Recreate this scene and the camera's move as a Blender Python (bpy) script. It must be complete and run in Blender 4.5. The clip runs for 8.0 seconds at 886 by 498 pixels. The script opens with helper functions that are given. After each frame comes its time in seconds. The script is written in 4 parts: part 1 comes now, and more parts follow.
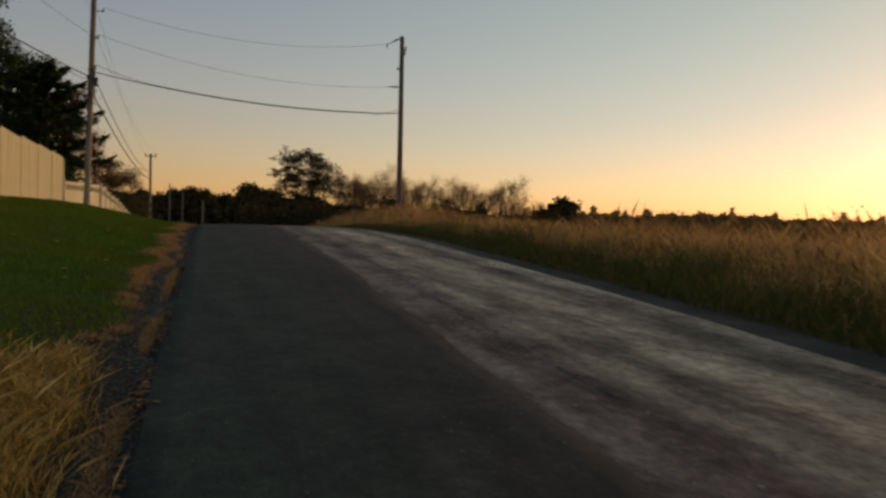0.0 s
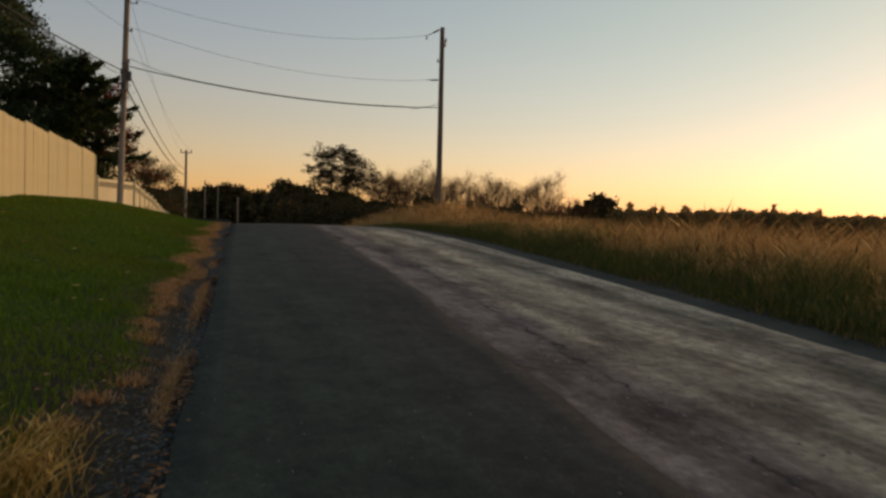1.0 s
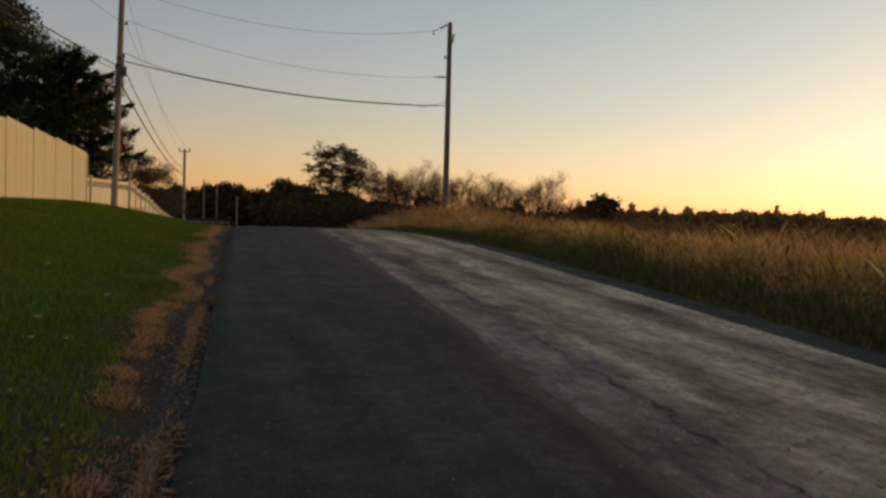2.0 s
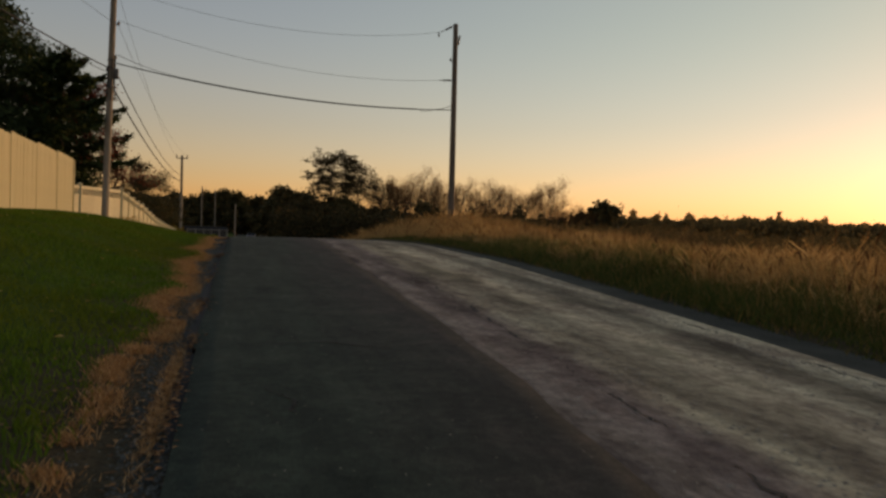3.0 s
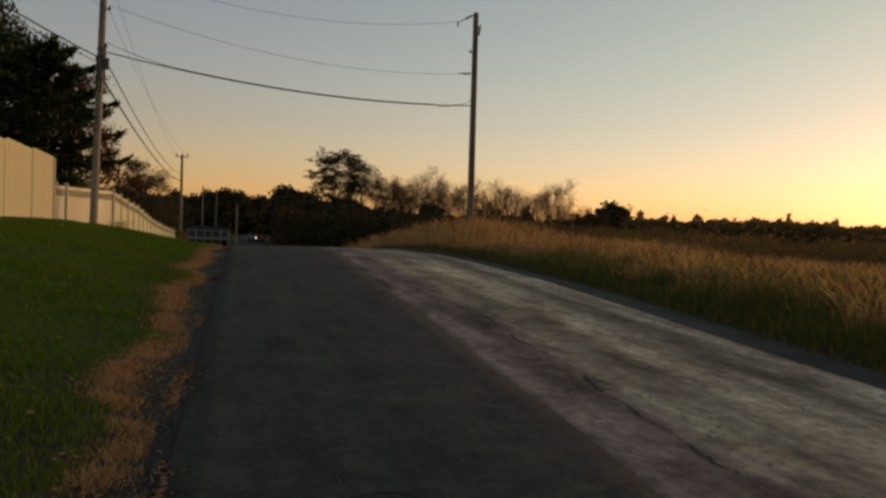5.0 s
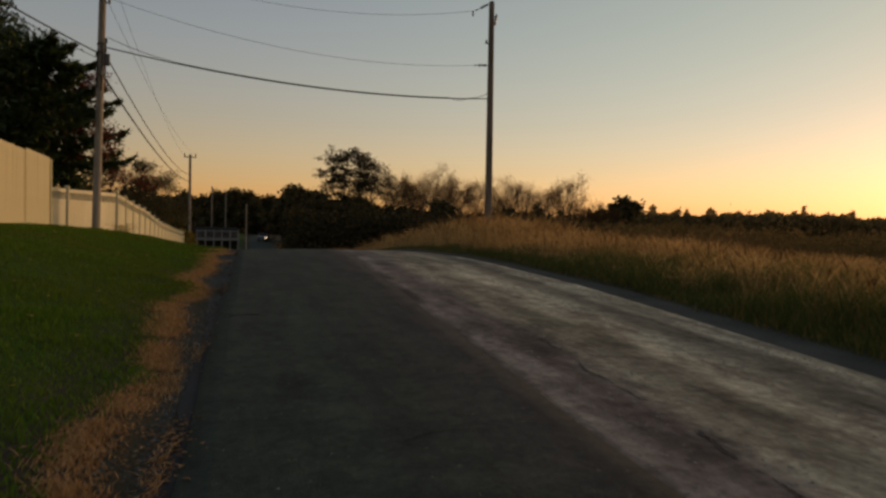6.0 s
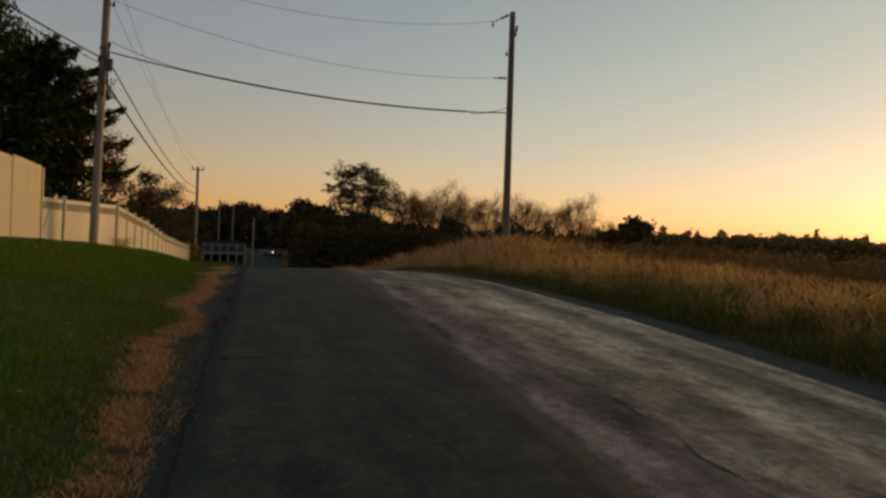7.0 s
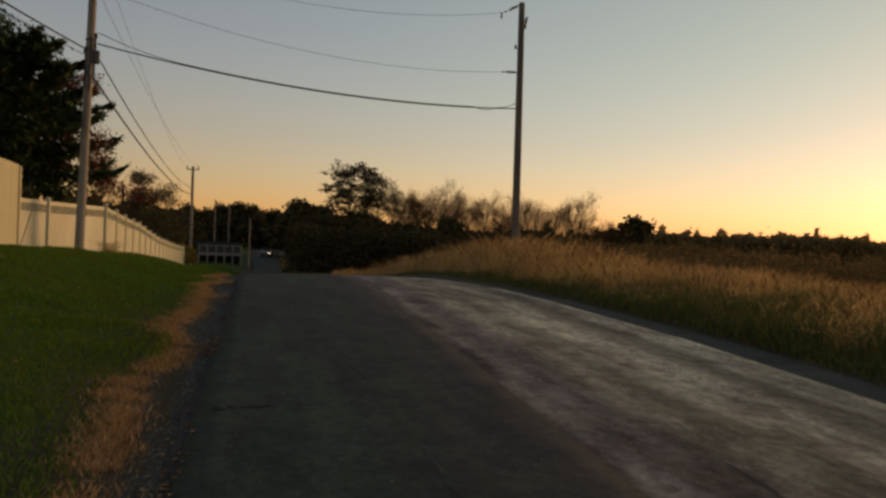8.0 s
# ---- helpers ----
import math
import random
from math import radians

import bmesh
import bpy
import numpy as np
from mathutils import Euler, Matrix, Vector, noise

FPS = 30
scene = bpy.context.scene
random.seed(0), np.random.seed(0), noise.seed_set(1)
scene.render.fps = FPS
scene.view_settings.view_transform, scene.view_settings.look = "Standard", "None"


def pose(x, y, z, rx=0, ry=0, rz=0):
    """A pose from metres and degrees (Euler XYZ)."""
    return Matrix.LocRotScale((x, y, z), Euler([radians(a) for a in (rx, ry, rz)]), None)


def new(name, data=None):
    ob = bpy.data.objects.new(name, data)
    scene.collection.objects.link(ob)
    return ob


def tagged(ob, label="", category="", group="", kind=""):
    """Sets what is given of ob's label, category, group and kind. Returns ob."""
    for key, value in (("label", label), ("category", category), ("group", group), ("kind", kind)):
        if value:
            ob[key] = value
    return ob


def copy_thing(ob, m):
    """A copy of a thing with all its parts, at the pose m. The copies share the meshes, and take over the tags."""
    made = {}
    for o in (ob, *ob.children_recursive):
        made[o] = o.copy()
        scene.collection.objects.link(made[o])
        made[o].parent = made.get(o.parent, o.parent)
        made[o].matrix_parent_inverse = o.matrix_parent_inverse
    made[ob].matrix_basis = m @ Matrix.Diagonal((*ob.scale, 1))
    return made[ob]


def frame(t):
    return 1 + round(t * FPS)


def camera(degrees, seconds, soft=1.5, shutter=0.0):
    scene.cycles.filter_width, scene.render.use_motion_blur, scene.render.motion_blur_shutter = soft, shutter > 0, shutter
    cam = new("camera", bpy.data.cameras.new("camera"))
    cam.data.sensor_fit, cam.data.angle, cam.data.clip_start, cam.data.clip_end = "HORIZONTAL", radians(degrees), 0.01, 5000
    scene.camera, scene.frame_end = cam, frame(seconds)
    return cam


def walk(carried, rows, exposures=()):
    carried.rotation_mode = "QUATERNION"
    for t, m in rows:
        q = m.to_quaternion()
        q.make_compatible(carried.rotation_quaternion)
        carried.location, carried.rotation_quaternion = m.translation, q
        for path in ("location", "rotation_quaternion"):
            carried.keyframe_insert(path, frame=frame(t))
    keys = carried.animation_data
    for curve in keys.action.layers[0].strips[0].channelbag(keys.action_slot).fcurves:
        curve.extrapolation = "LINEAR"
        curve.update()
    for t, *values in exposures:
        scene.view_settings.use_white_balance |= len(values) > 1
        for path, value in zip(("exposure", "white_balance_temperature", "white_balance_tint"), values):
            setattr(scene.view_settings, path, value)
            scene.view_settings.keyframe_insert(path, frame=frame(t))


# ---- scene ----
cam = camera(62.1, 8.0, soft=2.7, shutter=0.4)
METRES, EYE, TILT, LEAN, TURN = 12.0, 1.17, -3.0, 0.0, -19.9
ROWS = [
    (0.0, 0.0, 0.0, 0.0, -0.04, 2.15, -1.16),
    (0.5, -0.0241, 0.0549, 0.0089, 2.43, 1.84, -2.07),
    (1.0, -0.0417, 0.1251, 0.0188, 2.43, 1.78, -1.43),
    (1.5, -0.0636, 0.1802, 0.0285, 2.4, 1.57, -1.62),
    (3.0, -0.1142, 0.36, 0.0538, 2.27, 2.27, -1.54),
    (3.5, -0.1347, 0.4137, 0.0634, 2.29, 2.33, -2.0),
    (4.0, -0.1479, 0.4718, 0.0724, 2.27, 2.19, -1.5),
    (4.5, -0.1701, 0.5299, 0.0811, 2.1, 2.33, -2.02),
    (6.0, -0.2228, 0.6983, 0.1033, 3.14, 1.99, -1.06),
    (6.5, -0.2414, 0.7617, 0.1097, 3.72, 3.1, -1.6),
    (7.0, -0.2588, 0.822, 0.1178, 3.6, 3.29, -2.06),
    (7.5, -0.2796, 0.8829, 0.1245, 4.08, 3.22, -2.19),
    (8.0, -0.3003, 0.9418, 0.1344, 3.34, 3.26, -1.89),
]
walk(cam, [(t, pose(0, 0, EYE, TILT, LEAN, TURN) @ pose(METRES * x, METRES * y, METRES * z, 90 + pitch, roll, yaw)) for t, x, y, z, yaw, pitch, roll in ROWS],
     exposures=[(0.0, 2.09, 9300, 24.5), (0.7, 2.32, 9300, 24.5), (1.5, 2.36, 9300, 24.5), (3.0, 2.14, 9800, 24.5), (3.5, 2.20, 9850, 24.5), (4.5, 2.17, 9850, 24.5), (6.5, 2.02, 9850, 24.5), (7.5, 2.16, 9850, 24.5), (8.0, 2.12, 9850, 24.5)])

# ---- world and sun ----
SUN_AZ, SUN_EL = radians(72), radians(0.75)      # clockwise from +y, low over the field
world = bpy.data.worlds.new("dusk_sky")
scene.world = world
world.use_nodes = True
wn, wl = world.node_tree.nodes, world.node_tree.links
sky = wn.new("ShaderNodeTexSky")
sky.sky_type = "NISHITA"
sky.sun_disc = False
sky.sun_elevation, sky.sun_rotation = SUN_EL, SUN_AZ
sky.altitude, sky.air_density, sky.dust_density, sky.ozone_density = 0, 1.0, 0.8, 2.2
haze = wn.new("ShaderNodeHueSaturation")        # thin high haze greys the sky
haze.inputs["Saturation"].default_value = 0.80
wl.new(sky.outputs["Color"], haze.inputs["Color"])



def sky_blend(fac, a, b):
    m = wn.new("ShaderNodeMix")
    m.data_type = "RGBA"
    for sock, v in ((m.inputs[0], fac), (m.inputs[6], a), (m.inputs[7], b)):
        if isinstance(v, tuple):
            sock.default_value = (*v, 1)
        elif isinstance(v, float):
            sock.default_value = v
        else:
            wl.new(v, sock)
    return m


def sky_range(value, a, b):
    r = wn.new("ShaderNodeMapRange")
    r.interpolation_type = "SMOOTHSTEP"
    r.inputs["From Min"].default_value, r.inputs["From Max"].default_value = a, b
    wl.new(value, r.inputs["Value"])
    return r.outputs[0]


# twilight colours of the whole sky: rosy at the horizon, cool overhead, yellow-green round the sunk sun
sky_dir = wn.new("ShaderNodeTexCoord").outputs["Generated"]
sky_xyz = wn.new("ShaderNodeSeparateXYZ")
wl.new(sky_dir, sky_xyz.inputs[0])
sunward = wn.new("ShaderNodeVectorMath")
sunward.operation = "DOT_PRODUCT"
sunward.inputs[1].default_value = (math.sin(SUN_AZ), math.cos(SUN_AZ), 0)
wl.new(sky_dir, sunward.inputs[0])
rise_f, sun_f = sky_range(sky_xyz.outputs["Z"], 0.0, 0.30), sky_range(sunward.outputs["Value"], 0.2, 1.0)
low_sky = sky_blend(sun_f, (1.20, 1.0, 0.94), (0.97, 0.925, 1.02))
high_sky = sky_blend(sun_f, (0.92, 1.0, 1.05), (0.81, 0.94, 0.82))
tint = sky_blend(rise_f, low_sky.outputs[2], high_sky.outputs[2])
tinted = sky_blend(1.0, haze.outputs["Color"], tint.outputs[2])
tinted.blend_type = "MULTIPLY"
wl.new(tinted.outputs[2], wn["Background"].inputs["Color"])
wn["Background"].inputs["Strength"].default_value = 0.15
sun_data = bpy.data.lights.new("sun", "SUN")
sun_data.energy, sun_data.angle, sun_data.color = 0.3, radians(14), (1.0, 0.74, 0.45)
sun = new("sun", sun_data)
SUN_DIR = Vector((math.sin(SUN_AZ) * math.cos(radians(5)), math.cos(SUN_AZ) * math.cos(radians(5)), math.sin(radians(5))))
sun.rotation_euler = SUN_DIR.to_track_quat("Z", "Y").to_euler()
sun.location = SUN_DIR * 60


# ---- materials ----
def mat(name, rough=0.8, metal=0.0, spec=0.3):
    m = bpy.data.materials.new(name)
    m.use_nodes = True
    b = m.node_tree.nodes["Principled BSDF"]
    b.inputs["Roughness"].default_value = rough
    b.inputs["Metallic"].default_value = metal
    b.inputs["Specular IOR Level"].default_value = spec
    return m, m.node_tree.nodes, m.node_tree.links, b


def ramp(n, l, fac, stops):
    r = n.new("ShaderNodeValToRGB")
    e = r.color_ramp.elements
    while len(e) < len(stops):
        e.new(0.5)
    for el, (p, c) in zip(e, stops):
        el.position, el.color = p, (*c, 1)
    l.new(fac, r.inputs["Fac"])
    return r.outputs["Color"]


def coords(n, l, scale=(1, 1, 1), space="Object"):
    tc = n.new("ShaderNodeTexCoord")
    mp = n.new("ShaderNodeMapping")
    mp.inputs["Scale"].default_value = scale
    l.new(tc.outputs[space], mp.inputs["Vector"])
    return mp.outputs["Vector"]


def noise_tex(n, l, vec, scale, detail=6.0, rough=0.6):
    t = n.new("ShaderNodeTexNoise")
    t.inputs["Scale"].default_value, t.inputs["Detail"].default_value, t.inputs["Roughness"].default_value = scale, detail, rough
    l.new(vec, t.inputs["Vector"])
    return t.outputs["Fac"]


def mixc(n, l, fac, a, b, mode="MIX"):
    m = n.new("ShaderNodeMix")
    m.data_type, m.blend_type = "RGBA", mode
    for sock, v in ((m.inputs[0], fac), (m.inputs[6], a), (m.inputs[7], b)):
        if isinstance(v, (int, float)):
            sock.default_value = v
        elif isinstance(v, tuple):
            sock.default_value = (*v, 1)
        else:
            l.new(v, sock)
    return m.outputs[2]


def bump(n, l, b, height, strength, dist):
    bp = n.new("ShaderNodeBump")
    bp.inputs["Strength"].default_value, bp.inputs["Distance"].default_value = strength, dist
    l.new(height, bp.inputs["Height"])
    l.new(bp.outputs["Normal"], b.inputs["Normal"])


def two_scale(name, dark, light, fine, coarse, rough=0.8, stretch=(1, 1, 1), bump_d=0.004, spec=0.3, strength=0.5, metal=0.0, grain_lo=0.6, grain_hi=1.25):
    m, n, l, b = mat(name, rough, metal, spec)
    v = coords(n, l, stretch)
    f, c = noise_tex(n, l, v, fine), noise_tex(n, l, v, coarse, 4)
    col = ramp(n, l, c, [(0.3, dark), (0.7, light)])
    grain = ramp(n, l, f, [(0.3, (grain_lo,) * 3), (0.72, (grain_hi,) * 3)])
    l.new(mixc(n, l, 1.0, col, grain, "MULTIPLY"), b.inputs["Base Color"])
    bump(n, l, b, f, strength, bump_d)
    return m


def island(name, stops, rough=0.7, spec=0.2, translucent=0.0, patch=None, patch_scale=0.4):
    """Blades and leaves: each its own shade; patch: a second colour in drifts."""
    m, n, l, b = mat(name, rough, 0, spec)
    g = n.new("ShaderNodeNewGeometry")
    col = ramp(n, l, g.outputs["Random Per Island"], stops)
    if patch:
        v = coords(n, l)
        f = ramp(n, l, noise_tex(n, l, v, patch_scale, 4), [(0.42, (0, 0, 0)), (0.62, (1, 1, 1))])
        col = mixc(n, l, f, col, mixc(n, l, 0.6, col, patch))
    l.new(col, b.inputs["Base Color"])
    if translucent:
        t = n.new("ShaderNodeBsdfTranslucent")
        l.new(col, t.inputs["Color"])
        mx = n.new("ShaderNodeMixShader")
        mx.inputs[0].default_value = translucent
        l.new(b.outputs[0], mx.inputs[1])
        l.new(t.outputs[0], mx.inputs[2])
        l.new(mx.outputs[0], n["Material Output"].inputs["Surface"])
    return m


def asphalt_material():
    m, n, l, b = mat("dark_asphalt", 0.9, 0, 0.2)
    v = coords(n, l)
    vs = coords(n, l, (1.0, 0.12, 1.0))
    fine, mid, streak = noise_tex(n, l, v, 140, 3), noise_tex(n, l, v, 2.6, 8, 0.65), noise_tex(n, l, vs, 3.2, 4)
    col = ramp(n, l, mid, [(0.30, (0.015, 0.026, 0.020)), (0.52, (0.027, 0.042, 0.031)), (0.74, (0.043, 0.057, 0.042))])
    col = mixc(n, l, 1.0, col, ramp(n, l, streak, [(0.32, (0.66, 0.67, 0.70)), (0.68, (1.25, 1.2, 1.18))]), "MULTIPLY")
    col = mixc(n, l, 1.0, col, ramp(n, l, fine, [(0.35, (0.45, 0.45, 0.45)), (0.7, (1.8, 1.8, 1.8))]), "MULTIPLY")
    sx = n.new("ShaderNodeSeparateXYZ")
    l.new(v, sx.inputs[0])
    across = n.new("ShaderNodeMath")            # metres short of the overlay's seam
    across.operation = "MULTIPLY_ADD"
    l.new(sx.outputs["Y"], across.inputs[0])
    across.inputs[1].default_value = -0.055
    l.new(sx.outputs["X"], across.inputs[2])
    wob = n.new("ShaderNodeMath")
    wob.operation = "MULTIPLY_ADD"
    l.new(noise_tex(n, l, coords(n, l, (1.0, 0.25, 1.0)), 0.9, 5, 0.6), wob.inputs[0])
    wob.inputs[1].default_value = 1.6
    l.new(across.outputs[0], wob.inputs[2])
    band = n.new("ShaderNodeMapRange")          # reddish old binder shows towards the seam
    band.inputs["From Min"].default_value, band.inputs["From Max"].default_value = 1.35, 2.3
    band.inputs["To Max"].default_value = 0.75
    l.new(wob.outputs[0], band.inputs["Value"])
    col = mixc(n, l, band.outputs[0], col, mixc(n, l, 1.0, col, (1.85, 0.98, 1.22), "MULTIPLY"))
    blot = noise_tex(n, l, v, 13, 6, 0.7)
    col = mixc(n, l, 1.0, col, ramp(n, l, blot, [(0.34, (0.72, 0.73, 0.73)), (0.66, (1.3, 1.28, 1.26))]), "MULTIPLY")
    l.new(col, b.inputs["Base Color"])
    h = n.new("ShaderNodeMath")
    h.operation = "ADD"
    l.new(fine, h.inputs[0])
    l.new(mid, h.inputs[1])
    bump(n, l, b, h.outputs[0], 0.6, 0.006)
    return m


def old_road_material():
    """Worn pale chip seal: wheel-worn bands along the road, broken up by stains."""
    m, n, l, b = mat("worn_pale_road", 0.9, 0, 0.15)
    v = coords(n, l)
    vs = coords(n, l, (1.0, 0.045, 1.0))
    vl = coords(n, l, (1.0, 0.50, 1.0))
    fine, mid = noise_tex(n, l, v, 110, 3), noise_tex(n, l, vl, 2.2, 9, 0.68)
    streak, wide = noise_tex(n, l, vs, 2.6, 6, 0.6), noise_tex(n, l, vl, 1.1, 6, 0.65)
    sx = n.new("ShaderNodeSeparateXYZ")
    l.new(v, sx.inputs[0])
    across = n.new("ShaderNodeMath")            # metres across, along the road's line
    across.operation = "MULTIPLY_ADD"
    l.new(sx.outputs["Y"], across.inputs[0])
    across.inputs[1].default_value = -0.065
    l.new(sx.outputs["X"], across.inputs[2])
    wob = n.new("ShaderNodeMath")
    wob.operation = "MULTIPLY_ADD"
    l.new(wide, wob.inputs[0])
    wob.inputs[1].default_value = 0.5
    l.new(across.outputs[0], wob.inputs[2])
    band = n.new("ShaderNodeMapRange")
    band.inputs["From Min"].default_value, band.inputs["From Max"].default_value = 1.85, 5.15
    l.new(wob.outputs[0], band.inputs["Value"])
    blot = noise_tex(n, l, v, 9, 7, 0.72)
    g = lambda k: (0.385 * k, 0.335 * k, 0.246 * k)
    col = ramp(n, l, band.outputs[0], [(0.0, (0.13, 0.108, 0.10)), (0.035, (0.27, 0.225, 0.20)), (0.17, (0.23, 0.182, 0.168)), (0.27, g(1.05)), (0.36, g(0.74)), (0.42, g(0.92)), (0.49, g(1.40)), (0.61, g(1.32)), (0.68, g(0.66)), (0.75, g(0.56)), (0.81, g(1.35)), (0.97, g(1.45))])
    col = mixc(n, l, 1.0, col, ramp(n, l, streak, [(0.34, (0.66, 0.64, 0.62)), (0.50, (0.97, 0.97, 0.97)), (0.66, (1.20, 1.18, 1.13))]), "MULTIPLY")
    col = mixc(n, l, 1.0, col, ramp(n, l, mid, [(0.37, (0.56, 0.51, 0.52)), (0.55, (1.12, 1.12, 1.10))]), "MULTIPLY")
    worn = noise_tex(n, l, coords(n, l, (1.0, 0.36, 1.0)), 1.15, 8, 0.68)     # broad stains where the seal has gone
    col = mixc(n, l, 1.0, col, ramp(n, l, worn, [(0.38, (0.62, 0.61, 0.58)), (0.47, (0.90, 0.85, 0.84)), (0.56, (1.10, 1.10, 1.08))]), "MULTIPLY")
    col = mixc(n, l, 1.0, col, ramp(n, l, fine, [(0.35, (0.75, 0.75, 0.75)), (0.7, (1.25, 1.25, 1.25))]), "MULTIPLY")
    col = mixc(n, l, 1.0, col, ramp(n, l, blot, [(0.36, (0.66, 0.64, 0.64)), (0.62, (1.25, 1.25, 1.22))]), "MULTIPLY")
    l.new(col, b.inputs["Base Color"])
    h = n.new("ShaderNodeMath")
    h.operation = "MULTIPLY_ADD"
    l.new(mid, h.inputs[0])
    h.inputs[1].default_value = 2.0
    l.new(fine, h.inputs[2])
    bump(n, l, b, h.outputs[0], 0.7, 0.012)
    return m


M_ASPHALT = asphalt_material()
M_OLD = old_road_material()
M_SHOULDER = two_scale("shoulder_grit", (0.048, 0.051, 0.043), (0.092, 0.093, 0.077), 60, 1.3, 0.95, bump_d=0.015, spec=0.08)
M_CRACK = two_scale("crack_filler", (0.010, 0.010, 0.010), (0.03, 0.028, 0.026), 40, 3, 0.8)
M_GRAVEL = island("gravel_stones", [(0, (0.038, 0.044, 0.041)), (0.5, (0.070, 0.078, 0.071)), (0.94, (0.115, 0.120, 0.104)), (1, (0.162, 0.173, 0.145))], 0.85)
M_LAWN = island("lawn_blades", [(0, (0.050, 0.110, 0.011)), (0.5, (0.070, 0.155, 0.014)), (0.95, (0.092, 0.192, 0.022)), (1, (0.19, 0.21, 0.05))], 0.7, 0.15, 0.35, (0.115, 0.135, 0.014), 0.55)
M_STRAW = island("dead_straw", [(0, (0.26, 0.135, 0.058)), (0.5, (0.42, 0.235, 0.105)), (1, (0.60, 0.37, 0.185))], 0.8, 0.15, 0.2)
M_LITTER = island("dry_leaves", [(0, (0.12, 0.055, 0.025)), (0.5, (0.24, 0.115, 0.05)), (1, (0.36, 0.20, 0.09))], 0.8, 0.15)
M_WEED = island("dry_weed", [(0, (0.20, 0.130, 0.034)), (0.5, (0.42, 0.275, 0.080)), (0.85, (0.56, 0.385, 0.135)), (1, (0.68, 0.51, 0.22))], 0.8, 0.15, 0.3)
M_GOLD = island("golden_grass", [(0, (0.38, 0.220, 0.085)), (0.45, (0.52, 0.310, 0.125)), (0.8, (0.66, 0.42, 0.18)), (1, (0.80, 0.57, 0.28))], 0.8, 0.15, 0.58, (0.20, 0.115, 0.05), 0.45)
M_RUSTY = island("rusty_weed", [(0, (0.07, 0.032, 0.016)), (0.5, (0.13, 0.065, 0.028)), (1, (0.24, 0.14, 0.06))], 0.8, 0.1, 0.3)
M_UNDER = island("green_undergrowth", [(0, (0.042, 0.070, 0.016)), (0.5, (0.080, 0.105, 0.025)), (0.75, (0.14, 0.125, 0.036)), (1, (0.30, 0.185, 0.065))], 0.75, 0.15, 0.35)
M_SCRUB = island("field_scrub", [(0, (0.15, 0.10, 0.046)), (0.5, (0.24, 0.16, 0.068)), (1, (0.34, 0.22, 0.10))], 0.85, 0.05, 0.55)
M_LEAF_DARK = island("dark_leaves", [(0, (0.018, 0.036, 0.015)), (0.6, (0.034, 0.058, 0.020)), (1, (0.058, 0.084, 0.028))], 0.7, 0.15, 0.12)
M_LEAF_FAR = island("autumn_dark_leaves", [(0, (0.038, 0.038, 0.018)), (0.6, (0.068, 0.061, 0.025)), (1, (0.123, 0.081, 0.032))], 0.75, 0.1, 0.15)
M_WOOD = island("dark_wood_leaves", [(0, (0.026, 0.026, 0.013)), (0.6, (0.046, 0.040, 0.019)), (1, (0.080, 0.055, 0.024))], 0.8, 0.05, 0.08)
M_HEDGE = island("hedge_brown", [(0, (0.10, 0.066, 0.030)), (0.6, (0.165, 0.105, 0.045)), (1, (0.26, 0.16, 0.07))], 0.85, 0.05, 0.45, (0.09, 0.075, 0.03), 0.12)
M_LEAF_RED = island("red_leaves", [(0, (0.10, 0.018, 0.012)), (0.6, (0.17, 0.035, 0.02)), (1, (0.22, 0.07, 0.03))], 0.7, 0.15, 0.2)
M_LEAF_BROWN = island("brown_dusk_leaves", [(0, (0.15, 0.11, 0.05)), (0.6, (0.23, 0.16, 0.068)), (1, (0.34, 0.215, 0.09))], 0.75, 0.1, 0.62)
M_TWIG = island("brown_twigs", [(0, (0.10, 0.045, 0.016)), (0.6, (0.17, 0.08, 0.028)), (1, (0.24, 0.125, 0.045))], 0.8, 0.05, 0.4)
M_LEAF_YELLOW = island("yellow_leaves", [(0, (0.16, 0.11, 0.02)), (0.6, (0.26, 0.18, 0.03)), (1, (0.34, 0.25, 0.05))], 0.7, 0.15, 0.3)
M_BARK = two_scale("bark", (0.03, 0.024, 0.018), (0.07, 0.056, 0.044), 30, 3, 0.9, (1, 1, 0.2), 0.02)
M_POLE = two_scale("weathered_pole_wood", (0.11, 0.088, 0.068), (0.24, 0.20, 0.16), 45, 2.5, 0.85, (1, 1, 0.06), 0.006)
M_POLE_PALE = two_scale("bleached_pole_wood", (0.19, 0.16, 0.125), (0.34, 0.295, 0.235), 45, 2.5, 0.85, (1, 1, 0.06), 0.006)
M_FENCE = two_scale("tan_fence_boards", (0.44, 0.385, 0.22), (0.64, 0.575, 0.36), 30, 0.7, 0.65, (1, 1, 0.12), 0.002, strength=0.3, grain_lo=0.86, grain_hi=1.08)
M_VINYL = two_scale("cream_vinyl", (0.50, 0.45, 0.29), (0.65, 0.60, 0.40), 22, 0.8, 0.5, (1, 1, 0.3), 0.001, strength=0.2, grain_lo=0.92, grain_hi=1.05)
M_METAL = two_scale("galvanised_metal", (0.07, 0.07, 0.07), (0.13, 0.13, 0.13), 40, 4, 0.6, metal=0.5)
M_CERAMIC = two_scale("brown_porcelain", (0.05, 0.03, 0.022), (0.08, 0.05, 0.04), 20, 3, 0.3)
M_WIRE = two_scale("black_cable", (0.012, 0.012, 0.013), (0.022, 0.022, 0.023), 20, 2, 0.6)
M_HOUSE = two_scale("weathered_white_paint", (0.17, 0.16, 0.148), (0.27, 0.255, 0.235), 10, 0.7, 0.6, (1, 1, 4))
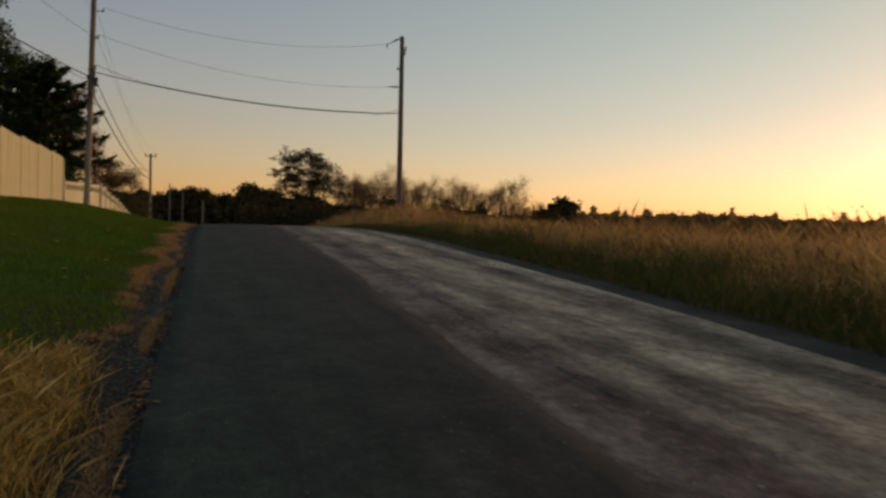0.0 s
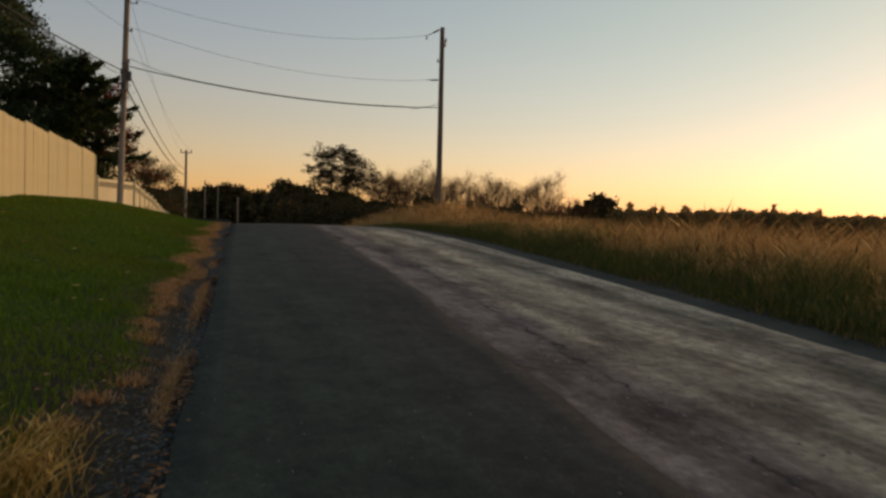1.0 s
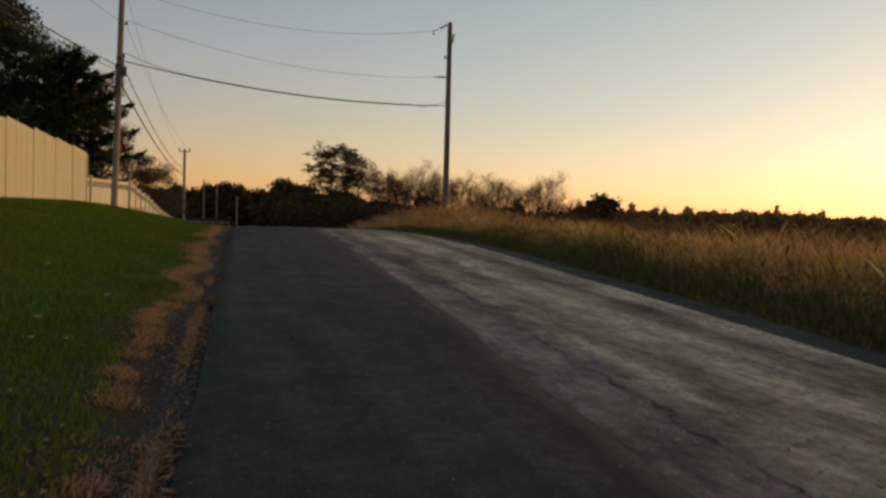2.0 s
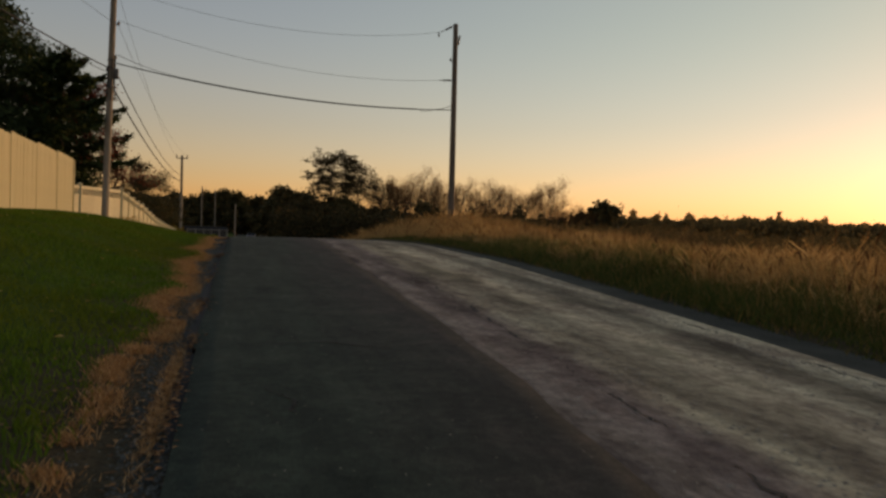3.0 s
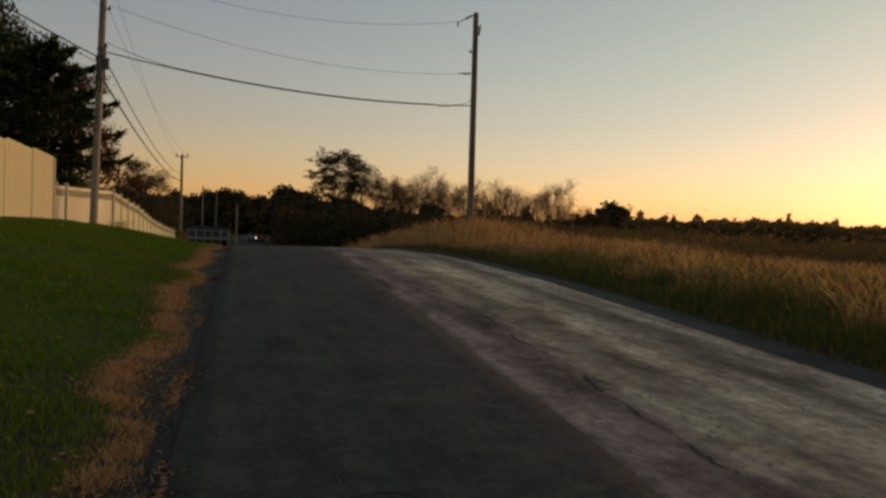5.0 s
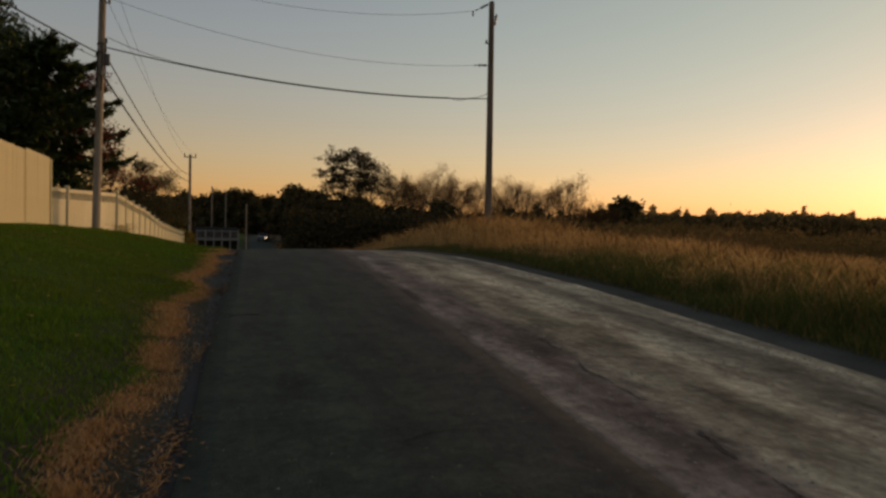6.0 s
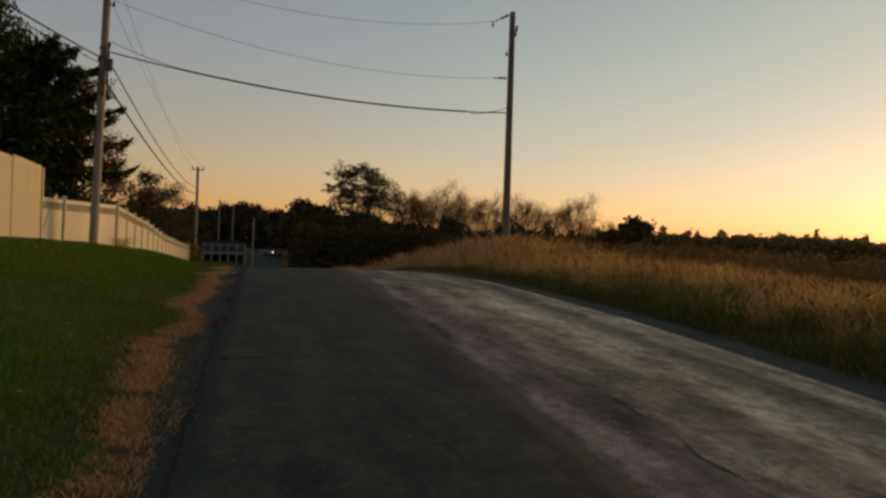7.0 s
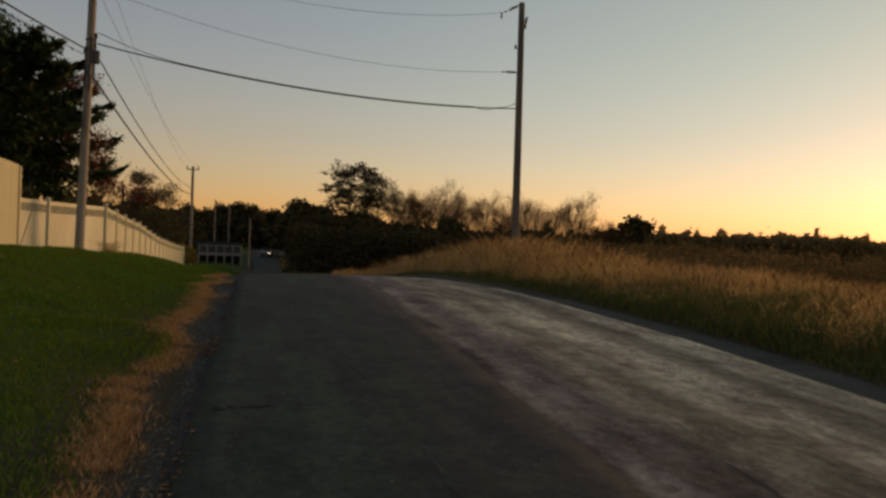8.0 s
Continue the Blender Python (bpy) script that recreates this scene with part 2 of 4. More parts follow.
M_BLUE = two_scale("dark_brown_siding", (0.030, 0.028, 0.026), (0.048, 0.045, 0.042), 10, 0.7, 0.8, (1, 1, 4), spec=0.1)
M_ROOF = two_scale("dark_shingles", (0.012, 0.012, 0.012), (0.025, 0.024, 0.023), 14, 1.0, 0.95, spec=0.05)
M_CAR = two_scale("dark_car_paint", (0.02, 0.021, 0.024), (0.03, 0.031, 0.034), 5, 1, 0.25, spec=0.5)
M_SILVER = two_scale("silver_car_paint", (0.10, 0.10, 0.105), (0.14, 0.14, 0.145), 5, 1, 0.3, spec=0.5)
M_TYRE = two_scale("tyre_rubber", (0.012, 0.012, 0.012), (0.022, 0.022, 0.022), 30, 3, 0.9)
m_glass, _gn, _gl, _gb = mat("window_glass", 0.05, 0, 0.5)
_gb.inputs["Base Color"].default_value = (0.02, 0.024, 0.03, 1)
M_GLASS = m_glass
M_LAMP, _ln, _ll, _lb = mat("lamp_glow", 0.4)
_lb.inputs["Base Color"].default_value = (0.9, 0.9, 0.85, 1)
_lb.inputs["Emission Color"].default_value = (1.0, 0.93, 0.78, 1)
_lb.inputs["Emission Strength"].default_value = 0.55


def ground_material():
    m, n, l, b = mat("soil_and_turf", 0.95, 0, 0.1)
    v = coords(n, l)
    fine, mid, wide = noise_tex(n, l, v, 30, 5), noise_tex(n, l, v, 1.6, 6), noise_tex(n, l, v, 0.09, 5)
    sx = n.new("ShaderNodeSeparateXYZ")
    l.new(v, sx.inputs[0])
    side = n.new("ShaderNodeMath")          # across the road's line
    side.operation = "MULTIPLY_ADD"
    l.new(sx.outputs["Y"], side.inputs[0])
    side.inputs[1].default_value = -0.037
    l.new(sx.outputs["X"], side.inputs[2])
    step = n.new("ShaderNodeMapRange")
    step.inputs["From Min"].default_value, step.inputs["From Max"].default_value = -1.2, -0.6
    wob = n.new("ShaderNodeMath")
    wob.operation = "MULTIPLY_ADD"
    l.new(mid, wob.inputs[0])
    wob.inputs[1].default_value = 0.9
    l.new(side.outputs[0], wob.inputs[2])
    l.new(wob.outputs[0], step.inputs["Value"])
    turf = ramp(n, l, mid, [(0.3, (0.026, 0.058, 0.009)), (0.7, (0.046, 0.090, 0.014))])
    soil = ramp(n, l, mid, [(0.3, (0.028, 0.027, 0.022)), (0.7, (0.062, 0.056, 0.042))])
    field = ramp(n, l, wide, [(0.35, (0.055, 0.040, 0.020)), (0.65, (0.12, 0.085, 0.042))])
    col = mixc(n, l, step.outputs[0], turf, mixc(n, l, 0.5, soil, field))
    col = mixc(n, l, 1.0, col, ramp(n, l, fine, [(0.3, (0.55, 0.55, 0.55)), (0.7, (1.3, 1.3, 1.3))]), "MULTIPLY")
    l.new(col, b.inputs["Base Color"])
    bump(n, l, b, fine, 0.8, 0.03)
    return m


M_GROUND = ground_material()


# ---- building helpers ----
def mesh_np(name, verts, faces, smooth=False):
    """A mesh from arrays; faces all have the same number of corners."""
    verts, faces = np.asarray(verts, np.float32), np.asarray(faces, np.int32)
    me = bpy.data.meshes.new(name)
    k = faces.shape[1]
    me.vertices.add(len(verts))
    me.vertices.foreach_set("co", verts.ravel())
    me.loops.add(faces.size)
    me.loops.foreach_set("vertex_index", faces.ravel())
    me.polygons.add(len(faces))
    me.polygons.foreach_set("loop_start", np.arange(0, faces.size, k, dtype=np.int32))
    if smooth:
        me.polygons.foreach_set("use_smooth", np.ones(len(faces), bool))
    me.update(calc_edges=True)
    me.validate()
    return me


def part(name, bm, material, parent=None, label="", at=None):
    """Links a bmesh (or a mesh) as one object, under a thing if one is given."""
    if isinstance(bm, bpy.types.Mesh):
        me = bm
    else:
        me = bpy.data.meshes.new(name)
        bm.to_mesh(me)
        bm.free()
    if not me.materials:
        me.materials.append(material)
    ob = new(name, me)
    if parent:
        ob.parent = parent
    if at is not None:
        ob.matrix_basis = at
    if label:
        tagged(ob, label)
    return ob


def thing(name, label, category, at=(0, 0, 0), rz=0.0, group="", kind=""):
    e = new(name)
    e.empty_display_size = 0.2
    e.matrix_basis = pose(*at, 0, 0, rz)
    return tagged(e, label, category, group, kind)


def box_bm(sx, sy, sz, c=(0, 0, 0), bevel=0.0, bm=None, m=None):
    """A bevelled block, its middle at c."""
    out = bm or bmesh.new()
    tmp = bmesh.new()
    bmesh.ops.create_cube(tmp, size=1.0, matrix=Matrix.Translation(c) @ Matrix.Diagonal((sx, sy, sz, 1)))
    if bevel:
        bmesh.ops.bevel(tmp, geom=list(tmp.edges), offset=bevel, segments=1, affect="EDGES")
    if m is not None:
        bmesh.ops.transform(tmp, matrix=m, verts=list(tmp.verts))
    me = bpy.data.meshes.new("tmp")
    tmp.to_mesh(me)
    tmp.free()
    out.from_mesh(me)
    bpy.data.meshes.remove(me)
    return out


def lathe_bm(profile, sides=12, bm=None, m=None):
    """A turned shape round z from (radius, height) pairs."""
    out = bm or bmesh.new()
    rings = []
    for r, z in profile:
        ring = []
        for i in range(sides):
            a = 2 * math.pi * i / sides
            p = Vector((r * math.cos(a), r * math.sin(a), z))
            ring.append(out.verts.new(m @ p if m else p))
        rings.append(ring)
    for a, b in zip(rings, rings[1:]):
        for i in range(sides):
            f = out.faces.new((a[i], a[(i + 1) % sides], b[(i + 1) % sides], b[i]))
            f.smooth = True
    out.faces.new(rings[0][::-1])
    out.faces.new(rings[-1])
    return out


# ---- the lie of the land ----
_PY = np.array([-400, -40, -10, 0, 6.25, 11.5, 18.7, 25.6, 30, 34, 40, 50, 60, 80, 110, 140, 180, 260, 500, 4000.0])
_PZ = np.array([-12, -2.6, -0.67, 0, 0.42, 0.74, 1.14, 1.46, 1.52, 1.40, 0.95, 0.15, -0.5, -1.2, -1.0, 0.2, 1.4, 2.0, 2.0, 2.0])
_FY = np.arange(-400, 4000, 0.5)
_FZ = np.interp(_FY, _PY, _PZ)
_kern = np.exp(-(np.arange(-12, 13) * 0.5 / 1.8) ** 2)
_FZ = np.convolve(np.pad(_FZ, 12, "edge"), _kern / _kern.sum(), "valid")


def profile(y):
    return np.interp(y, _FY, _FZ)


def edge_left(y):
    return -0.3 + 0.037 * y


def edge_seam(y):
    """Where the dark overlay ends; past the crest it takes up the whole road."""
    s_ = np.where(y < 20, 1.7 + 0.055 * y, 2.8 + 0.037 * (y - 20))
    return s_ + (edge_right(y) - 0.12 - s_) * smooth01(36, 48, y)


def edge_right(y):
    return np.where(y < 20, 4.45 + 0.085 * y, np.interp(y, [20, 26, 34, 38, 45, 60, 100, 230], [6.15, 6.1, 5.65, 5.5, 5.1, 5.4, 7.3, 12.3]))


def edge_grass(y):
    return edge_right(y) + 0.85 - 0.75 * smooth01(27, 36, y)


def smooth01(a, b, x):
    t = np.clip((x - a) / (b - a), 0, 1)
    return t * t * (3 - 2 * t)


def road_z(x, y):
    """The road's surface, with a slight crown."""
    mid = (edge_left(y) + edge_right(y)) / 2
    return profile(y) - 0.05 * ((x - mid) / 3) ** 2 + 0.03


def ground_z(x, y):
    x, y = np.asarray(x, float), np.asarray(y, float)
    z = profile(y) + 0.0
    u = edge_left(y) - x
    rise = np.interp(y, [-10, 0, 8, 20, 30, 34, 37, 40, 50, 84, 110], [0.3, 0.35, 0.55, 0.72, 0.5, 0.48, 0.62, 0.85, 1.3, 1.55, 0.6])
    z = z + rise * smooth01(0.5, 4.3, u) - 0.045 * smooth01(-0.15, 0.02, u) * (1 - smooth01(0.25, 0.55, u))
    v = x - edge_grass(y)
    z = z - np.clip((0.020 + 0.020 * smooth01(12, 24, y)) * (v - 1.5), 0, 3.0) * smooth01(0, 6, v)
    z = z + 0.8 * np.exp(-((x - 12.0) / 4.6) ** 2 - ((y - 40) / 9.0) ** 2)
    z = z + 0.65 * np.exp(-((y - 57) / 8.0) ** 2) * smooth01(0, 1.5, v) * (1 - smooth01(6, 14, v))     # bank past the crest
    inside = smooth01(-0.02, 0.12, -u) * smooth01(-0.02, 0.12, edge_grass(y) - x)
    return z - 0.05 * inside + 0.02 * np.sin(x * 1.7 + y * 0.6) * np.sin(y * 1.1) * (1 - inside)


def gz(x, y):
    return float(ground_z(x, y))


def grid_mesh(name, X, Y, Z):
    ny, nx = X.shape
    idx = np.arange(nx * ny).reshape(ny, nx)
    f = np.stack([idx[:-1, :-1], idx[:-1, 1:], idx[1:, 1:], idx[1:, :-1]], -1).reshape(-1, 4)
    return mesh_np(name, np.stack([X, Y, Z], -1).reshape(-1, 3), f, True)


def axis_steps(near_a, near_b, step, far_a, far_b, growth=1.12):
    mid = list(np.arange(near_a, near_b, step))
    lo, hi, s = [], [], step
    p = near_a
    while p > far_a:
        s *= growth
        p -= s
        lo.append(p)
    s, p = step, mid[-1]
    while p < far_b:
        s *= growth
        p += s
        hi.append(p)
    return np.array(lo[::-1] + mid + hi)


GX, GY = np.meshgrid(axis_steps(-8, 16, 0.2, -1500, 1800), axis_steps(-4, 46, 0.3, -900, 3500))
ground = part("ground", grid_mesh("ground", GX, GY, ground_z(GX, GY)), M_GROUND)
tagged(ground, "turf and brown field soil rolling to the horizon", "ground", kind="structure")


# ---- road ----
def strip(name, fa, fb, y0, y1, lift, nx, step, material, wob=0.0, seed=0, drop=0.06):
    """A slab of road between two edge lines, with a side face along each edge."""
    ys = np.arange(y0, y1 + step, step)
    rnd = np.random.RandomState(seed)
    def wobble():
        a = np.zeros(len(ys))
        for k, s in ((40, 0.5), (12, 0.3), (4, 0.2)):
            a += s * np.interp(np.arange(len(ys)), np.arange(0, len(ys) + k, k), rnd.uniform(-1, 1, len(np.arange(0, len(ys) + k, k))))
        return a * wob
    a, b = fa(ys) + wobble(), fb(ys) + 1.8 * wobble()
    t = np.linspace(0, 1, nx)
    X = a[:, None] + (b - a)[:, None] * t
    Y = np.repeat(ys[:, None], nx, 1)
    Z = road_z(X, Y) + lift
    X = np.concatenate([X[:, :1] - 0.015, X, X[:, -1:] + 0.015], 1)
    Y = np.concatenate([Y[:, :1], Y, Y[:, -1:]], 1)
    Z = np.concatenate([Z[:, :1] - drop, Z, Z[:, -1:] - drop], 1)
    return grid_mesh(name, X, Y, Z)


road = thing("road", "two-toned country road climbing to a crest", "road", kind="structure")
part("worn_lane", strip("worn_lane", lambda y: edge_left(y) + 0.3, edge_right, -30, 230, 0.0, 24, 0.25, M_OLD, 0.05, 1), M_OLD, road, "pale worn chip-seal lane with streaks")
part("asphalt_overlay", strip("asphalt_overlay", lambda y: edge_left(y) + 0.0, lambda y: edge_seam(y) + 0.08, 10.62, 230, 0.014, 14, 0.15, M_ASPHALT, 0.06, 2), M_ASPHALT, road, "dark grey asphalt overlay")
part("asphalt_patch", strip("asphalt_patch", lambda y: edge_left(y) + 0.03, lambda y: edge_seam(y) - 0.02, -30, 10.58, 0.018, 14, 0.15, M_ASPHALT, 0.07, 3), M_ASPHALT, road, "older dark asphalt patch")
shoulder = part("road_shoulder", strip("road_shoulder", lambda y: edge_right(y) - 0.25, edge_grass, -30, 120, -0.012, 6, 0.3, M_SHOULDER, 0.08, 4), M_SHOULDER)
tagged(shoulder, "dark grey gritty shoulder beside the road", "shoulder", kind="structure")


# ragged near-black strip just over the ground, along the asphalt's left edge
ey_ = np.arange(7.5, 38, 0.12)
rw = np.random.RandomState(17)
inner = edge_left(ey_) + 0.03
outer = edge_left(ey_) - 0.10 * smooth01(7.5, 11, ey_) - 0.05 * np.interp(ey_, np.arange(7, 39, 0.45), rw.uniform(-1, 1, len(np.arange(7, 39, 0.45))))
EX = inner[:, None] + (outer - inner)[:, None] * np.linspace(0, 1, 5)
EY = np.repeat(ey_[:, None], 5, 1)
tagged(part("dark_edge_strip", grid_mesh("dark_edge_strip", EX, EY, ground_z(EX, EY) + 0.012 + 0.006 * rw.rand(*EX.shape)), M_CRACK), "ragged black strip beside the asphalt edge", "road edge", kind="structure")


def crack(seed, pts, width):
    """A ragged dark seam through a few turning points on the road."""
    rnd = np.random.RandomState(seed)
    pts = np.array(pts)
    s = np.linspace(0, 1, len(pts))
    q = np.linspace(0, 1, 70)
    x, y = np.interp(q, s, pts[:, 0]), np.interp(q, s, pts[:, 1])
    ragged = lambda a: np.interp(np.arange(70), np.arange(0, 72, 6), rnd.normal(0, a, 12)) + rnd.normal(0, a * 0.4, 70)
    x, y = x + ragged(0.022), y + ragged(0.022)
    w = width * np.clip(rnd.rand(70) + np.interp(np.arange(70), np.arange(0, 75, 5), rnd.uniform(-0.7, 0.5, 15)), 0.04, 1.2)
    d = np.gradient(np.stack([x, y], 1), axis=0)
    d /= np.linalg.norm(d, axis=1)[:, None]
    X = np.stack([x - d[:, 1] * w, x + d[:, 1] * w], 1)
    Y = np.stack([y + d[:, 0] * w, y - d[:, 0] * w], 1)
    return grid_mesh("crack", X, Y, road_z(X, Y) + (0.024 if x[0] < edge_seam(y[0]) + 0.1 else 0.005))


for seed, pts, w in ((1, [(0.08, 10.92), (0.4, 10.82), (0.75, 10.62), (1.1, 10.66), (1.35, 10.4), (1.65, 10.3), (1.95, 10.42), (2.28, 10.5)], 0.016),
                     (2, [(0.45, 17.2), (0.62, 17.25), (0.8, 17.2)], 0.022), (3, [(0.5, 9.3), (0.7, 9.0), (0.65, 8.7)], 0.012),
                     (4, [(1.55, 19.5), (1.65, 17.5), (1.6, 15.5), (1.75, 14.2)], 0.010), (5, [(1.2, 12.6), (1.5, 12.9), (1.9, 12.8)], 0.010),
                     (6, [(0.5, 22.5), (1.0, 22.4), (1.4, 22.6)], 0.012), (7, [(2.36, 3.6), (2.45, 5.25), (2.50, 5.9)], 0.014), (8, [(2.51, 6.1), (2.56, 6.7), (2.60, 7.5)], 0.016),
                     (9, [(2.66, 8.1), (2.72, 8.9), (2.80, 9.9)], 0.013), (10, [(2.85, 10.4), (2.95, 11.6), (3.05, 12.6)], 0.016), (11, [(3.1, 13.2), (3.3, 15.0), (3.4, 16.6)], 0.014), (12, [(5.0, 8.6), (5.1, 9.8), (5.2, 11.5)], 0.02)):
    part("crack", crack(seed, pts, w), M_CRACK, road)

# ridges of loose pale stone chips along the worn lane
def scatter_stones(name, xs, ys, size, seed, zf):
    rnd = np.random.RandomState(seed)
    n = len(xs)
    base = np.array([(1, 0, 0), (-0.5, 0.87, 0), (-0.5, -0.87, 0), (0, 0, 0.5), (0.3, 0.3, 0.42)]) 
    f = np.array([(0, 1, 4), (1, 3, 4), (0, 4, 3), (1, 2, 3), (2, 0, 3)])
    a = rnd.rand(n) * 6.28
    s = size * (0.4 + rnd.rand(n) ** 2 * 1.2)
    c, sn = np.cos(a), np.sin(a)
    b = base[None] * (1 + rnd.uniform(-0.3, 0.3, (n, 5, 3)))
    v = np.stack([b[..., 0] * c[:, None] - b[..., 1] * sn[:, None], b[..., 0] * sn[:, None] + b[..., 1] * c[:, None], b[..., 2]], -1) * s[:, None, None]
    v += np.stack([xs, ys, zf(xs, ys)], -1)[:, None]
    return mesh_np(name, v.reshape(-1, 3), (f[None] + 5 * np.arange(n)[:, None, None]).reshape(-1, 3))


rs = np.random.RandomState(11)
M_CHIPS = island("pale_chips", [(0, (0.15, 0.13, 0.11)), (0.6, (0.24, 0.205, 0.17)), (1, (0.36, 0.32, 0.26))], 0.9, 0.1)
cy = rs.uniform(-1, 34, 16000)
lane = rs.choice([0.25, 0.9, 2.0, 3.05, 3.4], 16000, p=[0.15, 0.3, 0.2, 0.2, 0.15])
cx = np.minimum(edge_seam(cy) + lane + rs.normal(0, 0.16, 16000), edge_right(cy) - 0.15 - 0.4 * rs.rand(16000))
tagged(part("stone_chips", scatter_stones("stone_chips", cx, cy, 0.011, 5, lambda x, y: road_z(x, y) + 0.001), M_CHIPS), "loose pale stone chips on the worn lane", "stone chips", kind="stuff")
ay = rs.uniform(0, 30, 2600)
ax_ = edge_left(ay) + 0.1 + rs.rand(2600) * (edge_seam(ay) - edge_left(ay) - 0.1)
tagged(part("grit", scatter_stones("grit", ax_, ay, 0.0048, 8, lambda x, y: road_z(x, y) + 0.019), M_CHIPS), "specks of pale grit on the asphalt", "grit", kind="stuff")
gy = rs.uniform(-1, 40, 45000)
gx = edge_left(gy) - np.abs(rs.normal(0.0, 0.22, 45000)) + 0.02
tagged(part("gravel", scatter_stones("gravel", gx, gy, 0.013, 6, lambda x, y: ground_z(x, y) + 0.0), M_GRAVEL), "dark gravel strip along the asphalt edge", "gravel", kind="stuff")
hy = rs.uniform(-1, 45, 4500)
hx = edge_grass(hy) - np.abs(rs.normal(0.0, 0.45, 4500)) + 0.15
tagged(part("shoulder_gravel", scatter_stones("shoulder_gravel", hx, hy, 0.008, 7, lambda x, y: np.maximum(ground_z(x, y), road_z(x, y) - 0.012 - 0.1 * (x > edge_grass(y)))), M_SHOULDER), "small grey stones on the road shoulder", "gravel", kind="stuff")


# ---- grass ----
def leaf_mesh(name, tips, per, spread, size, seed, flat=0.7):
    rnd = np.random.RandomState(seed)
    t = np.array([tuple(p) for p in tips])
    c = np.repeat(t, per, 0) + rnd.normal(0, spread, (len(t) * per, 3)) * (1, 1, flat)
    n = len(c)
    a = rnd.normal(0, 1, (n, 3))
    a /= np.linalg.norm(a, axis=1)[:, None]
    b = np.cross(a, rnd.normal(0, 1, (n, 3)))
    b /= np.linalg.norm(b, axis=1)[:, None]
    s = size * (0.5 + rnd.rand(n))[:, None]
    v = np.stack([c - a * s, c + b * s * 0.5, c + a * s, c - b * s * 0.45], 1).reshape(-1, 3)
    return mesh_np(name, v, np.arange(4 * n).reshape(-1, 4))


def blades(name, xs, ys, h, w, lean, seed, lift=0.0, head=0.0):
    """Bent tapering blades (three triangles each), with a seed head where head is given."""
    rnd = np.random.RandomState(seed)
    n = len(xs)
    h = h * np.ones(n)
    a, b = rnd.rand(n) * 6.283, rnd.rand(n) * 6.283
    l1 = lean * (0.3 + rnd.rand(n)) * h
    zb = ground_z(xs, ys) + lift
    sx, sy = np.cos(a) * w * 0.5, np.sin(a) * w * 0.5
    dx, dy = np.cos(b) * l1, np.sin(b) * l1
    P = lambda k, r, z: np.stack([xs + dx * k + sx * r, ys + dy * k + sy * r, zb + h * z], -1)
    v = [P(0, -1, -0.02), P(0, 1, -0.02), P(0.35, 0.8, 0.55), P(0.35, -0.8, 0.55), P(1, 0, 1.0)]
    f = [(0, 1, 2), (0, 2, 3), (3, 2, 4)]
    if head:
        hw = head * (0.6 + 0.8 * rnd.rand(n))
        hx, hy = np.cos(a) * hw, np.sin(a) * hw
        Q = lambda k, r, z: np.stack([xs + dx * k + hx * r, ys + dy * k + hy * r, zb + h * z], -1)
        v += [Q(0.75, -1, 0.84), Q(0.75, 1, 0.86), Q(1.25, 0.2, 1.06), Q(0.6, 0, 0.74)]
        f += [(5, 6, 7), (8, 6, 5)]
    k = len(v)
    V = np.stack(v, 1).reshape(-1, 3)
    F = (np.array(f)[None] + k * np.arange(n)[:, None, None]).reshape(-1, 3)
    return mesh_np(name, V, F)


def drift(x, y, s):
    """Soft patches between 0 and 1."""
    return 0.5 + 0.25 * (np.sin(x * 1.3 * s + 2 * np.sin(y * 0.7 * s)) + np.sin(y * 1.1 * s + 1.7 * np.sin(x * 0.9 * s + 1)))


# lawn
n = 400000
ly = rs.uniform(0, 1, n) ** 1.3 * 44 - 6.0
lu = 0.30 + rs.rand(n) ** 1.15 * 10.5
keep = (lu > 0.37 + 0.28 * drift(lu * 0, ly, 2.2) + 0.05 * smooth01(13, 18, ly) + rs.normal(0, 0.07, n)) & (rs.rand(n) > smooth01(4.5, 10.5, lu)) & (rs.rand(n) < smooth01(-6, -1, ly))
ly, lu = ly[keep], lu[keep]
lx = edge_left(ly) - lu
tagged(part("lawn", blades("lawn", lx, ly, 0.02 + 0.075 * drift(lx, ly, 1.5) * drift(ly + 3, lx, 4.0) + 0.02 * rs.rand(len(lx)), 0.010, 0.7, 21), M_LAWN), "mown green lawn sloping up to the fence", "lawn", kind="stuff")
n = 20000
ly = rs.uniform(30, 100, n)
lx = edge_left(ly) - 0.4 - rs.rand(n) * 4
tagged(part("far_verge", blades("far_verge", lx, ly, 0.10, 0.03, 0.5, 22), M_LAWN), "green verge beyond the crest", "grass", kind="stuff")
# dead straw between lawn and gravel
n = 76000
sy_ = rs.uniform(0, 40, n)
su = 0.35 + 0.30 * drift(sy_ * 0, sy_, 2.2) + 0.13 * smooth01(13, 18, sy_) + rs.normal(-0.08, 0.062, n) * (1 + 0.6 * smooth01(10, 14, sy_))
keep = (drift(sy_ * 3, sy_, 3.1) + rs.normal(0, 0.22, n) > 0.42 - 0.10 * smooth01(10, 14, sy_) + 0.42 * (1 - smooth01(7, 10, sy_))) & (su > 0.14)
sy_, su = sy_[keep], su[keep]
sx_ = edge_left(sy_) - su
tagged(part("dead_straw", blades("dead_straw", sx_, sy_, 0.02 + 0.035 * rs.rand(len(sx_)), 0.0065, 1.2, 23), M_STRAW), "dead orange straw along the lawn's edge", "straw", kind="stuff")


